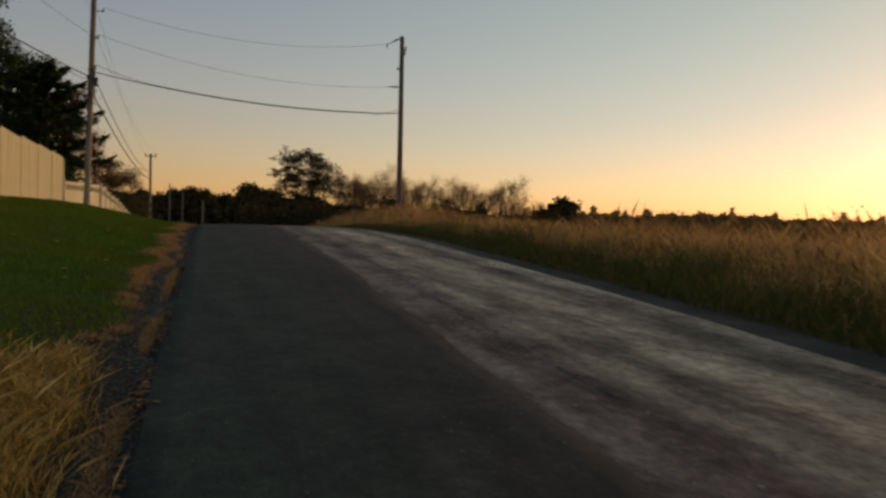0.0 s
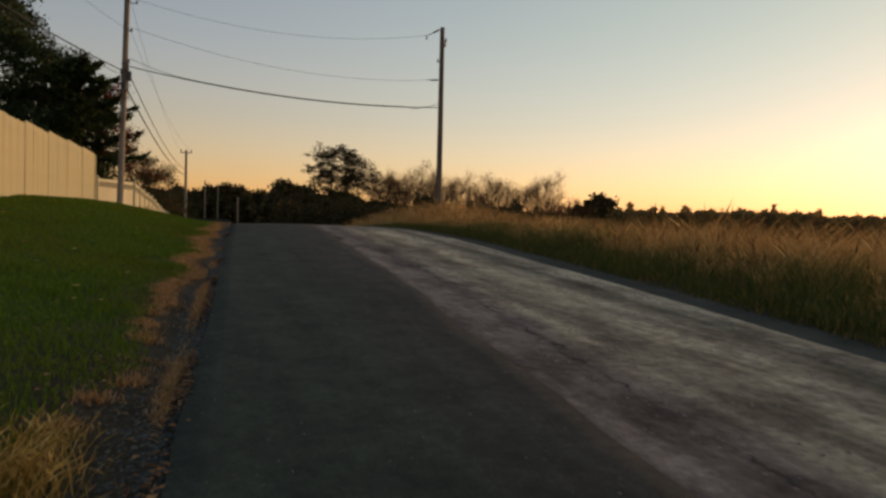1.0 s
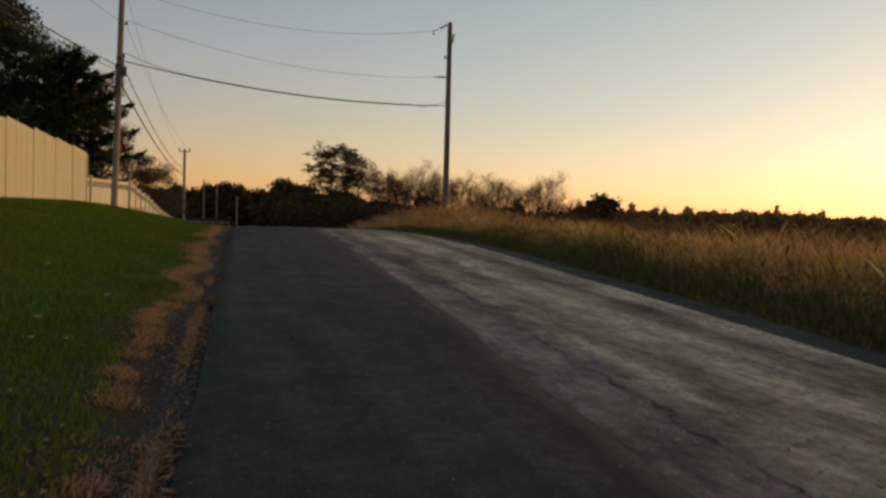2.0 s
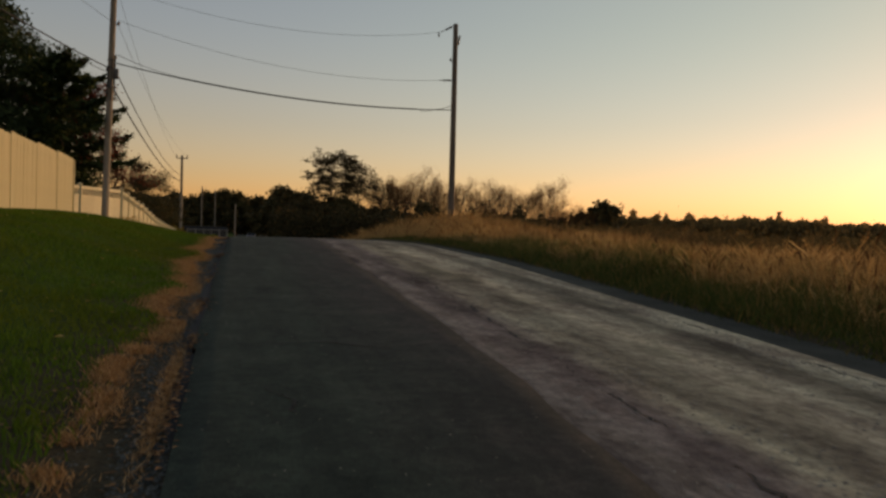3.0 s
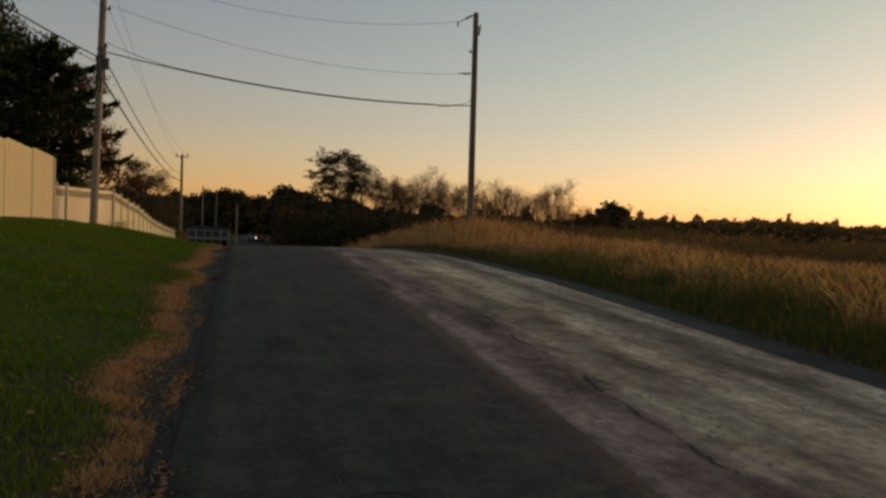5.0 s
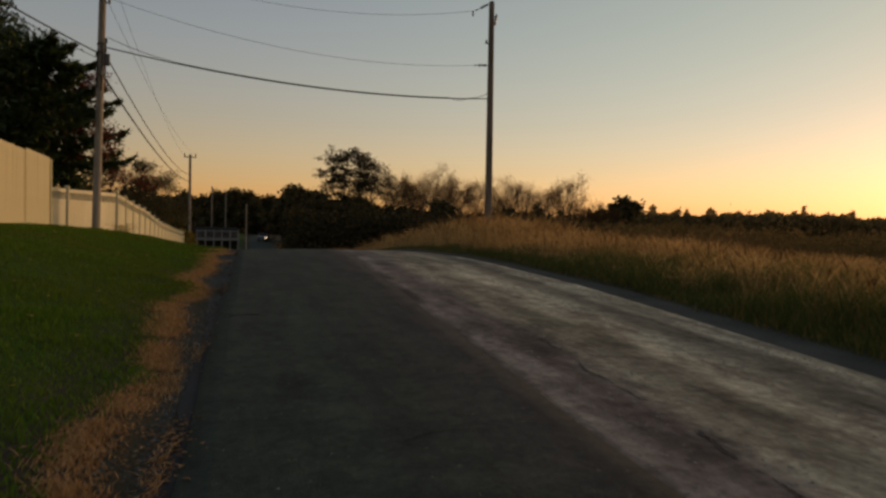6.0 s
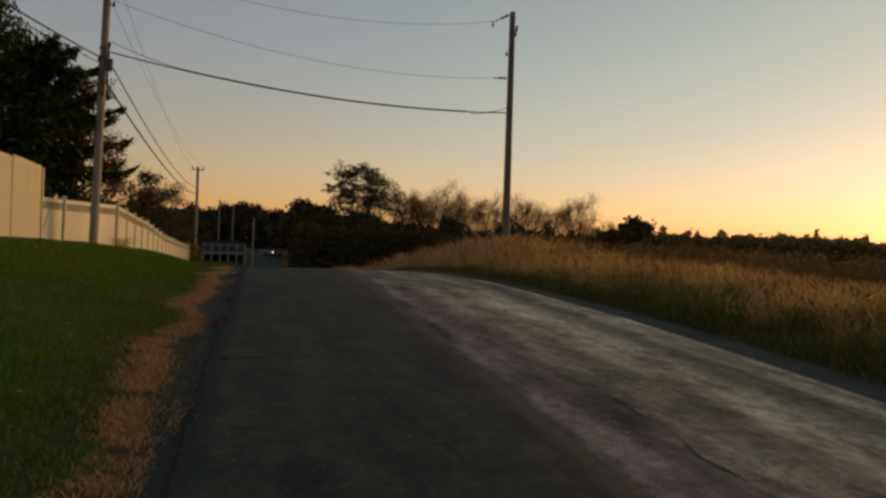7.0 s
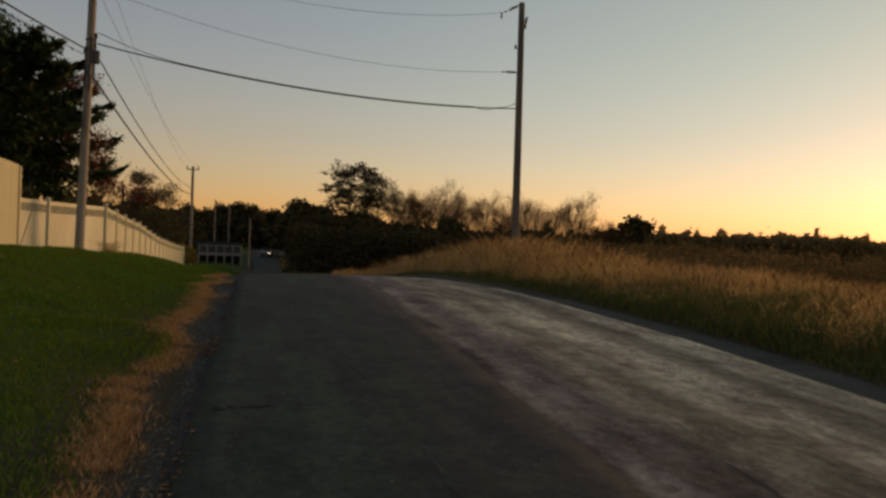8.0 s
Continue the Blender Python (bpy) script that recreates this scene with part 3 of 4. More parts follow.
n = 26000
ey = rs.uniform(0, 36, n)
eu = np.abs(rs.normal(0.03, 0.035, n)) + 0.02
keep = drift(ey * 0 + 7, ey, 1.9) + rs.normal(0, 0.12, n) > 0.45 + 0.5 * smooth01(10, 14, ey)
ey, eu = ey[keep], eu[keep]
tagged(part("pine_needles", blades("pine_needles", edge_left(ey) - eu - 0.05, ey, 0.012 + 0.03 * rs.rand(len(ey)), 0.006, 2.2, 24, lift=0.015), M_STRAW), "orange dead needles drifted against the asphalt", "needles", kind="stuff")


def litter(name, xs, ys, size, seed, zf):
    rnd = np.random.RandomState(seed)
    n = len(xs)
    a = rnd.rand(n) * 6.283
    s = size * (0.5 + rnd.rand(n))
    c, sn = np.cos(a), np.sin(a)
    base = np.array([(-1, 0, 0.1), (0, -0.55, 0.3), (1, 0, 0.15), (0, 0.55, 0.35), (0, 0, 0.05)])
    b = base[None] * (1 + rnd.uniform(-0.35, 0.35, (n, 5, 3)))
    v = np.stack([b[..., 0] * c[:, None] - b[..., 1] * sn[:, None], b[..., 0] * sn[:, None] + b[..., 1] * c[:, None], b[..., 2]], -1) * s[:, None, None]
    v += np.stack([xs, ys, zf(xs, ys) + 0.006], -1)[:, None]
    f = np.array([(0, 1, 4), (1, 2, 4), (2, 3, 4), (3, 0, 4)])
    return mesh_np(name, v.reshape(-1, 3), (f[None] + 5 * np.arange(n)[:, None, None]).reshape(-1, 3))


n = 10000
ty = rs.uniform(0, 36, n)
tx = edge_left(ty) + np.where(rs.rand(n) < 0.55, rs.normal(-0.06, 0.05, n), -np.abs(rs.normal(0.3, 0.25, n)))
keep = drift(ty * 0 + 3, ty, 2.6) + rs.normal(0, 0.2, n) > 0.42 + 0.35 * smooth01(10, 14, ty)
tx, ty = tx[keep], ty[keep]
tagged(part("leaf_litter", litter("leaf_litter", tx, ty, 0.019, 31, lambda x, y: np.where(x > edge_left(y) - 0.03, road_z(x, y) + 0.016, ground_z(x, y) + 0.012)), M_LITTER), "dry brown leaves caught along the asphalt edge", "leaves", kind="stuff")
n = 140
tx, ty = rs.uniform(-5, -0.6, n), rs.uniform(2, 24, n)
tagged(part("fallen_leaves", litter("fallen_leaves", tx, ty, 0.035, 32, lambda x, y: ground_z(x, y) + 0.05), M_WEED), "pale fallen leaves on the lawn", "leaves", kind="stuff")


# dry weeds in the lawn's near corner
clumps = ((-0.95, 4.35, 0.15, 260, 0.22), (-0.68, 4.75, 0.11, 150, 0.17), (-1.25, 4.9, 0.18, 160, 0.19), (-0.72, 3.0, 0.14, 300, 0.26), (-1.05, 3.5, 0.17, 320, 0.28), (-0.60, 3.9, 0.10, 170, 0.22), (-1.3, 4.2, 0.2, 280, 0.27),
          (-0.85, 4.5, 0.10, 90, 0.2), (-0.9, 2.3, 0.2, 200, 0.26), (-0.62, 5.2, 0.07, 40, 0.13), (-1.6, 3.3, 0.2, 200, 0.25), (-2.9, 36.2, 0.12, 120, 0.4))
def tufts(kind, thick):
    return [np.concatenate(c) for c in zip(*((rs.normal(x, r, int(k * thick)), rs.normal(y, r * 1.2, int(k * thick)), h * kind * (0.35 + 0.8 * rs.rand(int(k * thick)))) for x, y, r, k, h in clumps))]


wx, wy, wh = tufts(1.0, 2.2)
tagged(part("dry_weeds", blades("dry_weeds", wx, wy, wh, 0.0048, 0.85, 40, head=0.005), M_WEED), "clumps of tan dried weeds in the lawn grass", "weeds", kind="stuff")
wx, wy, wh = tufts(0.55, 1.6)
tagged(part("green_weeds", blades("green_weeds", wx, wy, wh, 0.007, 0.7, 41), M_UNDER), "green blades growing among the dried weeds", "weeds", kind="stuff")

# tall golden grass on the far side of the road
# growing in tufts, each with its own height and spread
nt = 9000
cy_ = rs.uniform(0, 1, nt) ** 0.9 * 73 - 1
cv = rs.rand(nt) ** 1.2 * 16
cx_ = edge_grass(cy_) + 0.55 + 0.35 * smooth01(28, 34, cy_) * (1 - smooth01(42, 50, cy_)) + cv + rs.normal(0, 0.15, nt)
low = 1 - 0.40 * smooth01(11, 19, cy_) * (1 - np.exp(-((cx_ - 11.5) / 4) ** 2 - ((cy_ - 40) / 9) ** 2))
ch = (0.20 + 0.40 * drift(cx_, cy_, 0.7) + 0.40 * rs.rand(nt)) * np.clip(0.55 + cv / 2.0, 0.5, 1.0) * low
ch *= 1 + 0.55 * np.exp(-((cx_ - 11.2) / 3.2) ** 2 - ((cy_ - 40) / 7) ** 2)     # ranker growth round the pole
ids = rs.randint(0, nt, 270000)
ids = ids[rs.rand(len(ids)) < 0.35 + 0.65 * drift(cx_, cy_, 1.4)[ids]]
n = len(ids)
ang, rad = rs.rand(n) * 6.283, np.abs(rs.normal(0, 0.17, n))
fx, fy = cx_[ids] + np.cos(ang) * rad, cy_[ids] + np.sin(ang) * rad
fh = ch[ids] * (0.45 + 0.75 * rs.rand(n) ** 0.8) * np.clip(1.15 - rad * 1.2, 0.5, 1.1)
tagged(part("golden_grass", blades("golden_grass", fx, fy, fh, 0.0038, 0.45, 51, head=0.0034), M_GOLD), "tall golden dry grass in the roadside field", "grass", kind="stuff")
pick = rs.rand(n) < 0.36                # feathery seed heads
tops = np.stack([fx[pick], fy[pick], ground_z(fx[pick], fy[pick]) + fh[pick] * rs.uniform(0.72, 1.0, pick.sum())], -1)
tagged(part("seed_heads", leaf_mesh("seed_heads", tops, 4, 0.05, 0.014, 56, 1.0), M_GOLD), "feathery golden seed heads of the tall grass", "grass", kind="stuff")
n = 16000                               # taller weed stems with ragged tops
ids = rs.randint(0, nt, n)
fx, fy = cx_[ids] + rs.normal(0, 0.2, n), cy_[ids] + rs.normal(0, 0.2, n)
tagged(part("weed_stems", blades("weed_stems", fx, fy, ch[ids] * (0.9 + 0.5 * rs.rand(n)), 0.006, 0.30, 55, head=0.012), M_RUSTY), "rusty dead weed stems among the golden grass", "weeds", kind="stuff")
n = 150000
uy = rs.uniform(-1, 55, n)
uv = rs.rand(n) ** 1.9 * 6
ux = edge_grass(uy) - 0.05 + 0.5 * smooth01(28, 34, uy) + uv + rs.normal(0, 0.10, n)
tagged(part("undergrowth", blades("undergrowth", ux, uy, (0.15 + 0.42 * rs.rand(n) * drift(ux, uy, 1.6)) * np.clip(0.35 + uv, 0.35, 1.3) * (1 - 0.62 * smooth01(20, 30, uy)), 0.011, 0.6, 52), M_UNDER), "low green weeds under the dry grass", "weeds", kind="stuff")
n = 45000
fy = rs.uniform(-5, 150, n)
fx = edge_grass(fy) + 12 + rs.rand(n) ** 1.6 * 130
dr = drift(fx, fy, 0.22)
tagged(part("field_scrub", blades("field_scrub", fx, fy, 0.35 + 0.5 * dr * rs.rand(n), 0.03 + 0.03 * rs.rand(n), 0.5, 53, head=0.03), M_SCRUB), "brown scrub of the wide field", "scrub", kind="stuff")
n = 15000
fy = rs.uniform(68, 130, n)
fx = edge_grass(fy) + rs.rand(n) * 14
tagged(part("far_grass", blades("far_grass", fx, fy, 0.4 + 0.5 * rs.rand(n), 0.03, 0.4, 54, head=0.03), M_SCRUB), "dry grass beyond the crest", "grass", kind="stuff")


# ---- fences ----
def board_mesh(name, w, h, t):
    return bm_mesh(name, box_bm(t, w, h, (0, 0, h / 2), 0.0025))


def bm_mesh(name, bm):
    me = bpy.data.meshes.new(name)
    bm.to_mesh(me)
    bm.free()
    return me


def fence_x(y):
    return -4.0 + 0.012 * (y - 30.4)


tall_fence = thing("tall_fence", "tall tan vertical-board privacy fence on the lawn", "fence", (0, 0, 0))
bw = 0.146
board = board_mesh("board", bw - 0.0005, 1.95, 0.022)
board.materials.append(M_FENCE)
y_end, bays = 30.4, 7
for b in range(bays):
    y1 = y_end - b * 2.42
    y0 = y1 - 2.42
    top = 3.87 - 0.035 * b - 0.012 * b * b * 0.5
    for i in range(16):
        y = y0 + 0.10 + bw * (i + 0.5) - 0.03
        part("board", board, M_FENCE, tall_fence, at=pose(fence_x(y) + rs.normal(0, 0.0012), y, top - 1.95 + rs.normal(0, 0.006), 0, rs.normal(0, 0.08), 0))
    for z in (top - 0.25, top - 1.05, top - 1.75):
        part("rail", box_bm(0.04, 2.40, 0.09, (fence_x((y0 + y1) / 2) - 0.034, (y0 + y1) / 2, z), 0.004), M_FENCE, tall_fence)
for b in range(bays + 1):
    y = y_end - b * 2.42
    part("post", box_bm(0.10, 0.10, 2.2, (fence_x(y) - 0.02 if b else fence_x(y), y, 3.83 - 0.04 * b - 1.1), 0.008), M_FENCE, tall_fence)


def low_fence_panel(length, h):
    """One tongue-and-groove sheet with shallow grooves, from its foot's start along +x."""
    bm = bmesh.new()
    k = max(3, round(length / 0.155))
    front = []
    for i in range(k):
        a, b = length * i / k, length * (i + 1) / k
        front += [(a, -0.010), (a + 0.006, -0.014), (b - 0.006, -0.014)]
    front.append((length, -0.010))
    outline = front + [(length, 0.012), (0, 0.012)]
    lo = [bm.verts.new((x, y, 0.02)) for x, y in outline]
    hi = [bm.verts.new((x, y, h - 0.06)) for x, y in outline]
    n_ = len(outline)
    for i in range(n_):
        bm.faces.new((lo[i], lo[(i + 1) % n_], hi[(i + 1) % n_], hi[i]))
    bm.faces.new(lo[::-1])
    bm.faces.new(hi)
    return bm


def low_post(h):
    bm = box_bm(0.13, 0.13, h + 0.10, (0, 0, (h + 0.10) / 2), 0.008)
    box_bm(0.165, 0.165, 0.03, (0, 0, h + 0.10), 0.006, bm)
    lathe_bm([(0.105, h + 0.115), (0.06, h + 0.15), (0.004, h + 0.18)], 4, bm)
    return bm


low_fence = thing("low_fence", "low cream vinyl fence with capped posts", "fence")
line = [(-6.5, 34.0), (-5.75, 35.6), (-4.87, 37.4), (-3.6, 40.0)]
k = 18
for i in range(1, k + 1):
    f = i / k
    line.append((-3.6 + 0.45 * f, 40.0 + 44.0 * f))
LOW_H, STRIP = 1.66, 0.27
for i, (px, py) in enumerate(line):
    zb = gz(px, py) + 0.0
    part("post", low_post(LOW_H), M_VINYL, low_fence, at=pose(px, py, zb - 0.08))
    if i + 1 < len(line):
        qx, qy = line[i + 1]
        zq = gz(qx, qy)
        d = math.hypot(qx - px, qy - py)
        m = pose(px, py, zb - 0.03, 0, 0, math.degrees(math.atan2(qy - py, qx - px)))
        shear = Matrix.Identity(4)
        shear[2][0] = (zq - zb) / d
        slide = shear @ Matrix.Translation((0.05, 0, 0))
        sticks = [box_bm(0.035, 0.025, STRIP, (0, 0, LOW_H - 0.12 - STRIP / 2 + 0.01), 0.0)]
        bmesh.ops.transform(sticks[0], matrix=slide, verts=list(sticks[0].verts))
        stick = bm_mesh("picket", sticks[0])
        stick.materials.append(M_VINYL)
        gaps = max(4, round((d - 0.10) / 0.105))
        if i < 9:                       # the nearer bays, picket by picket
            for g in range(1, gaps):
                x = (d - 0.10) * g / gaps
                part("picket", stick, M_VINYL, low_fence, at=m @ pose(x, 0, x * shear[2][0]))
        else:
            rest = bmesh.new()
            for g in range(1, gaps):
                x = (d - 0.10) * g / gaps + 0.05
                box_bm(0.035, 0.025, STRIP, (x, 0, x * shear[2][0] + LOW_H - 0.11 - STRIP / 2), 0.0, rest)
            tagged(part("pickets", rest, M_VINYL, low_fence, at=m), kind="stuff")
        for nm, pm in (("panel", low_fence_panel(d - 0.10, LOW_H - STRIP - 0.08)), ("middle_rail", box_bm(d - 0.10, 0.05, 0.08, ((d - 0.1) / 2, 0, LOW_H - 0.14 - STRIP), 0.006)), ("top_rail", box_bm(d - 0.10, 0.05, 0.13, ((d - 0.1) / 2, 0, LOW_H - 0.065), 0.006)),
                       ("bottom_rail", box_bm(d - 0.10, 0.05, 0.12, ((d - 0.1) / 2, 0, 0.06), 0.006))):
            bmesh.ops.transform(pm, matrix=slide, verts=list(pm.verts))
            part(nm, pm, M_VINYL, low_fence, at=m)


# ---- utility poles and wires ----
def wood_pole(name, label, at, height, r0, r1, lean=(0, 0), group="utility poles", wood=M_POLE):
    t = thing(name, label, "utility pole", at, group=group)
    t.matrix_basis = pose(*at, lean[0], lean[1], 0)
    prof = [(r0 + (r1 - r0) * i / 10, -0.4 + (height + 0.4) * i / 10) for i in range(11)]
    prof.append((r1 * 0.6, height + 0.03))
    part("pole", lathe_bm(prof, 14), wood, t)
    return t


def insulator_arm(parent, z, length, rz, tilt=0.0):
    """A bracket with a small porcelain insulator at its end."""
    m = pose(0, 0, z, 0, 0, rz) @ pose(0, 0, 0, 0, tilt, 0)
    bm = box_bm(length, 0.035, 0.035, (length / 2, 0, 0), 0.004)
    arm = part("bracket", bm, M_METAL, parent, at=m)
    ins = lathe_bm([(0.02, -0.02), (0.055, 0.0), (0.03, 0.03), (0.06, 0.05), (0.03, 0.09), (0.045, 0.11), (0.02, 0.15)], 10)
    part("insulator", ins, M_CERAMIC, arm, at=pose(length, 0, 0.0))
    return m @ Vector((length, 0, 0.13))


LP, RP, FP = Vector((-3.92, 37.25, 0)), Vector((11.6, 39.4, 0)), Vector((-3.0, 92.5, 0))
LP.z, RP.z, FP.z = gz(LP.x, LP.y) - 0.02, gz(RP.x, RP.y) - 0.02, gz(FP.x, FP.y) - 0.02
left_pole = wood_pole("utility_pole", "weathered grey wooden utility pole before the low fence", LP, 11.0, 0.14, 0.115, (0.0, 1.2), wood=M_POLE_PALE)
right_pole = wood_pole("utility_pole", "dark wooden utility pole standing in the golden grass", RP, 12.28 - RP.z, 0.17, 0.12, (0.0, 0.0))
far_pole = wood_pole("utility_pole", "slim pale utility pole past the end of the fence", FP, 10.3 - FP.z, 0.17, 0.13, wood=M_POLE_PALE)
part("crossarm", box_bm(1.25, 0.09, 0.10, (0, 0, 10.02 - FP.z), 0.008), M_POLE, far_pole)
for x in (-0.56, 0.56):
    part("insulator", lathe_bm([(0.03, 0), (0.07, 0.10), (0.04, 0.16), (0.075, 0.22), (0.03, 0.34)], 8), M_CERAMIC, far_pole, at=pose(x, 0, 10.07 - FP.z))
def strain_string(parent, z, drop, length):
    """A string of porcelain discs holding a dead-ended line, sloping away from the pole."""
    prof = [(0.012, 0.0), (0.012, 0.08)]
    for i in range(4):
        a = 0.10 + 0.10 * i
        prof += [(0.02, a), (0.062, a + 0.02), (0.055, a + 0.05), (0.02, a + 0.07)]
    prof += [(0.012, length - 0.1), (0.03, length - 0.08), (0.03, length)]
    part("strain_insulator", lathe_bm(prof, 10), M_CERAMIC, parent, at=pose(-0.10, 0, z, 0, -90 - drop, 0))


strain_string(right_pole, 12.20 - RP.z, 30, 0.72)
strain_string(right_pole, 9.50 - RP.z, 4, 0.66)
part("jumper_clamp", lathe_bm([(0.03, -0.12), (0.05, -0.06), (0.02, 0.0), (0.045, 0.06), (0.02, 0.12)], 8), M_CERAMIC, right_pole, at=pose(-0.86, 0, 11.70 - RP.z))
part("guy_strap", lathe_bm([(0.128, 9.46 - RP.z), (0.135, 9.48 - RP.z), (0.135, 9.54 - RP.z), (0.128, 9.56 - RP.z)], 14), M_METAL, right_pole)
for rz, z, ln in ((180, 10.45 - RP.z, 0.22), (180, 8.28 - RP.z, 0.10), (180, 7.92 - RP.z, 0.08)):
    insulator_arm(right_pole, z, ln, rz)
part("cutout", lathe_bm([(0.03, -0.28), (0.06, -0.22), (0.035, -0.1), (0.06, 0.0), (0.035, 0.1), (0.05, 0.2)], 10), M_CERAMIC, right_pole, at=pose(0.20, 0, 11.55 - RP.z, 0, 10, 0))
part("cutout_bracket", box_bm(0.2, 0.03, 0.03, (0.1, 0, 11.65 - RP.z), 0.003), M_METAL, right_pole)
part("ground_wire_guard", box_bm(0.04, 0.025, 4.5, (0.05, -0.165, 2.6), 0.004), M_METAL, right_pole)
for rz, z, ln in ((0, 11.25 - LP.z, 0.40), (0, 10.0 - LP.z, 0.22), (0, 8.62 - LP.z, 0.16), (0, 8.3 - LP.z, 0.14), (180, 8.1 - LP.z, 0.14)):
    insulator_arm(left_pole, z, ln, rz)
part("splice_box", box_bm(0.17, 0.13, 0.42, (0.21, -0.04, 8.0 - LP.z), 0.02), M_METAL, left_pole, "small grey cable box")
part("splice_box", box_bm(0.12, 0.12, 0.34, (0.05, -0.20, 7.55 - LP.z), 0.02), M_METAL, left_pole, "small grey cable box")
for x, y, z0, z1 in ((0.155, -0.03, 7.3, 8.75), (-0.10, -0.13, 7.0, 8.3), (0.06, -0.15, 6.9, 8.6)):
    part("riser_cable", lathe_bm([(0.022, z0 - LP.z), (0.024, (z0 + z1) / 2 - LP.z), (0.022, z1 - LP.z)], 8), M_WIRE, left_pole, at=pose(x, y, 0))
for z in (8.5, 8.2, 7.45):
    part("band", lathe_bm([(0.142, z - LP.z), (0.148, z - LP.z + 0.01), (0.148, z - LP.z + 0.05), (0.142, z - LP.z + 0.06)], 14), M_METAL, left_pole)


def wire(a, b, sag, r, label):
    cu = bpy.data.curves.new("wire", "CURVE")
    cu.dimensions, cu.bevel_depth, cu.bevel_resolution = "3D", r, 2
    sp = cu.splines.new("POLY")
    k = 48
    sp.points.add(k)
    a, b = Vector(a), Vector(b)
    for i in range(k + 1):
        f = i / k
        p = a.lerp(b, f)
        p.z -= 4 * sag * f * (1 - f)
        sp.points[i].co = (*p, 1)
    cu.materials.append(M_WIRE)
    ob = new("overhead_wire", cu)
    tagged(ob, label, "wire", group="overhead wires")
    return ob


thin, cable = "thin dark power line strung between the poles", "thick black cable sagging between the poles"
wire((-3.3, 37.2, 11.4), (10.88, 39.4, 11.83), 0.78, 0.007, thin)
wire((-3.5, 37.2, 10.15), (10.86, 39.4, 9.45), 0.70, 0.007, thin)
kink, slack = Vector((-0.9, 37.59, 8.11)), Vector((9.6, 39.12, 7.91))       # the lashed wire leaves the cable at both ends
wire((-3.57, 37.2, 8.78), kink, 0.10, 0.011, cable)
wire(kink, slack, 0.225, 0.011, cable)
wire(slack, (10.6, 39.25, 7.98), 0.10, 0.012, cable)
wire((10.6, 39.25, 7.98), (11.5, 39.4, 8.28), 0.06, 0.012, cable)
wire((-3.58, 37.2, 8.42), (11.52, 39.4, 8.04), 0.47, 0.022, cable)
# wires that run back past the lawn, to a pole out of sight
back = Vector((-9.9, -6.0, 0))
bz = gz(back.x, back.y)
back_pole = wood_pole("utility_pole", "weathered wooden utility pole behind the lawn", (back.x, back.y, bz - 0.02), 10.6, 0.16, 0.115)
for (ax, az), dz, r, lab in (((-3.75, 11.4), 10.4, 0.007, thin), ((-3.8, 10.1), 9.2, 0.007, thin), ((-3.95, 8.25), 7.5, 0.024, cable), ((-3.95, 8.05), 7.2, 0.012, cable)):
    wire((ax, 37.2, az), (back.x, back.y + 0.1, bz + dz), 0.75, r, lab)
# wires on to the far pole
wire((-3.66, 37.3, 7.36), (-2.96, 92.4, 7.4), 0.8, 0.032, cable)
wire((-3.6, 37.3, 8.1), (-2.96, 92.4, 8.1), 0.9, 0.022, cable)
wire((-3.6, 37.3, 10.1), (-2.3, 92.4, 10.2), 1.0, 0.007, thin)
wire((-3.6, 37.3, 11.4), (-3.6, 92.4, 10.2), 0.9, 0.007, thin)


# ---- trees ----
class Skeleton:
    def __init__(self):
        self.v, self.f, self.tips, self.segs = [], [], [], []

    def limb(self, p, d, length, r, depth, rnd, spread, droop, kids):
        """A bent tapering limb, and its branches."""
        steps = 3
        pts, dirs = [p], d
        for _ in range(steps):
            dirs = (dirs + Vector((rnd.gauss(0, 0.13), rnd.gauss(0, 0.13), rnd.gauss(0, 0.08) + droop))).normalized()
            pts.append(pts[-1] + dirs * (length / steps))
        self.tube(pts, r, r * 0.55, 3 if depth == 0 else 4)
        if depth == 0:
            self.tips += pts[1:]
            return
        for k in range(kids):
            f = 0.35 + 0.65 * (k + rnd.random()) / kids
            i = min(int(f * steps), steps - 1)
            q = pts[i].lerp(pts[i + 1], f * steps - i)
            a = rnd.random() * 6.283
            side = dirs.orthogonal().normalized()
            side.rotate(Matrix.Rotation(a, 3, dirs))
            nd = (dirs * (1 - spread) + side * spread).normalized()
            self.limb(q, nd, length * (0.55 + 0.25 * rnd.random()), r * (0.62 - 0.2 * f), depth - 1, rnd, spread, droop, kids)
        self.limb(pts[-1], dirs, length * 0.6, r * 0.5, depth - 1, rnd, spread, droop, kids)

    def tube(self, pts, r0, r1, sides=5):
        base = len(self.v)
        for j, p in enumerate(pts):
            d = (pts[min(j + 1, len(pts) - 1)] - pts[max(j - 1, 0)]).normalized()
            s = d.orthogonal().normalized()
            t = d.cross(s)
            r = r0 + (r1 - r0) * j / (len(pts) - 1)
            for i in range(sides):
                a = 6.283 * i / sides
                self.v.append(p + (s * math.cos(a) + t * math.sin(a)) * r)
        for j in range(len(pts) - 1):
            for i in range(sides):
                a, b = base + j * sides + i, base + j * sides + (i + 1) % sides
                self.f.append((a, b, b + sides, a + sides))


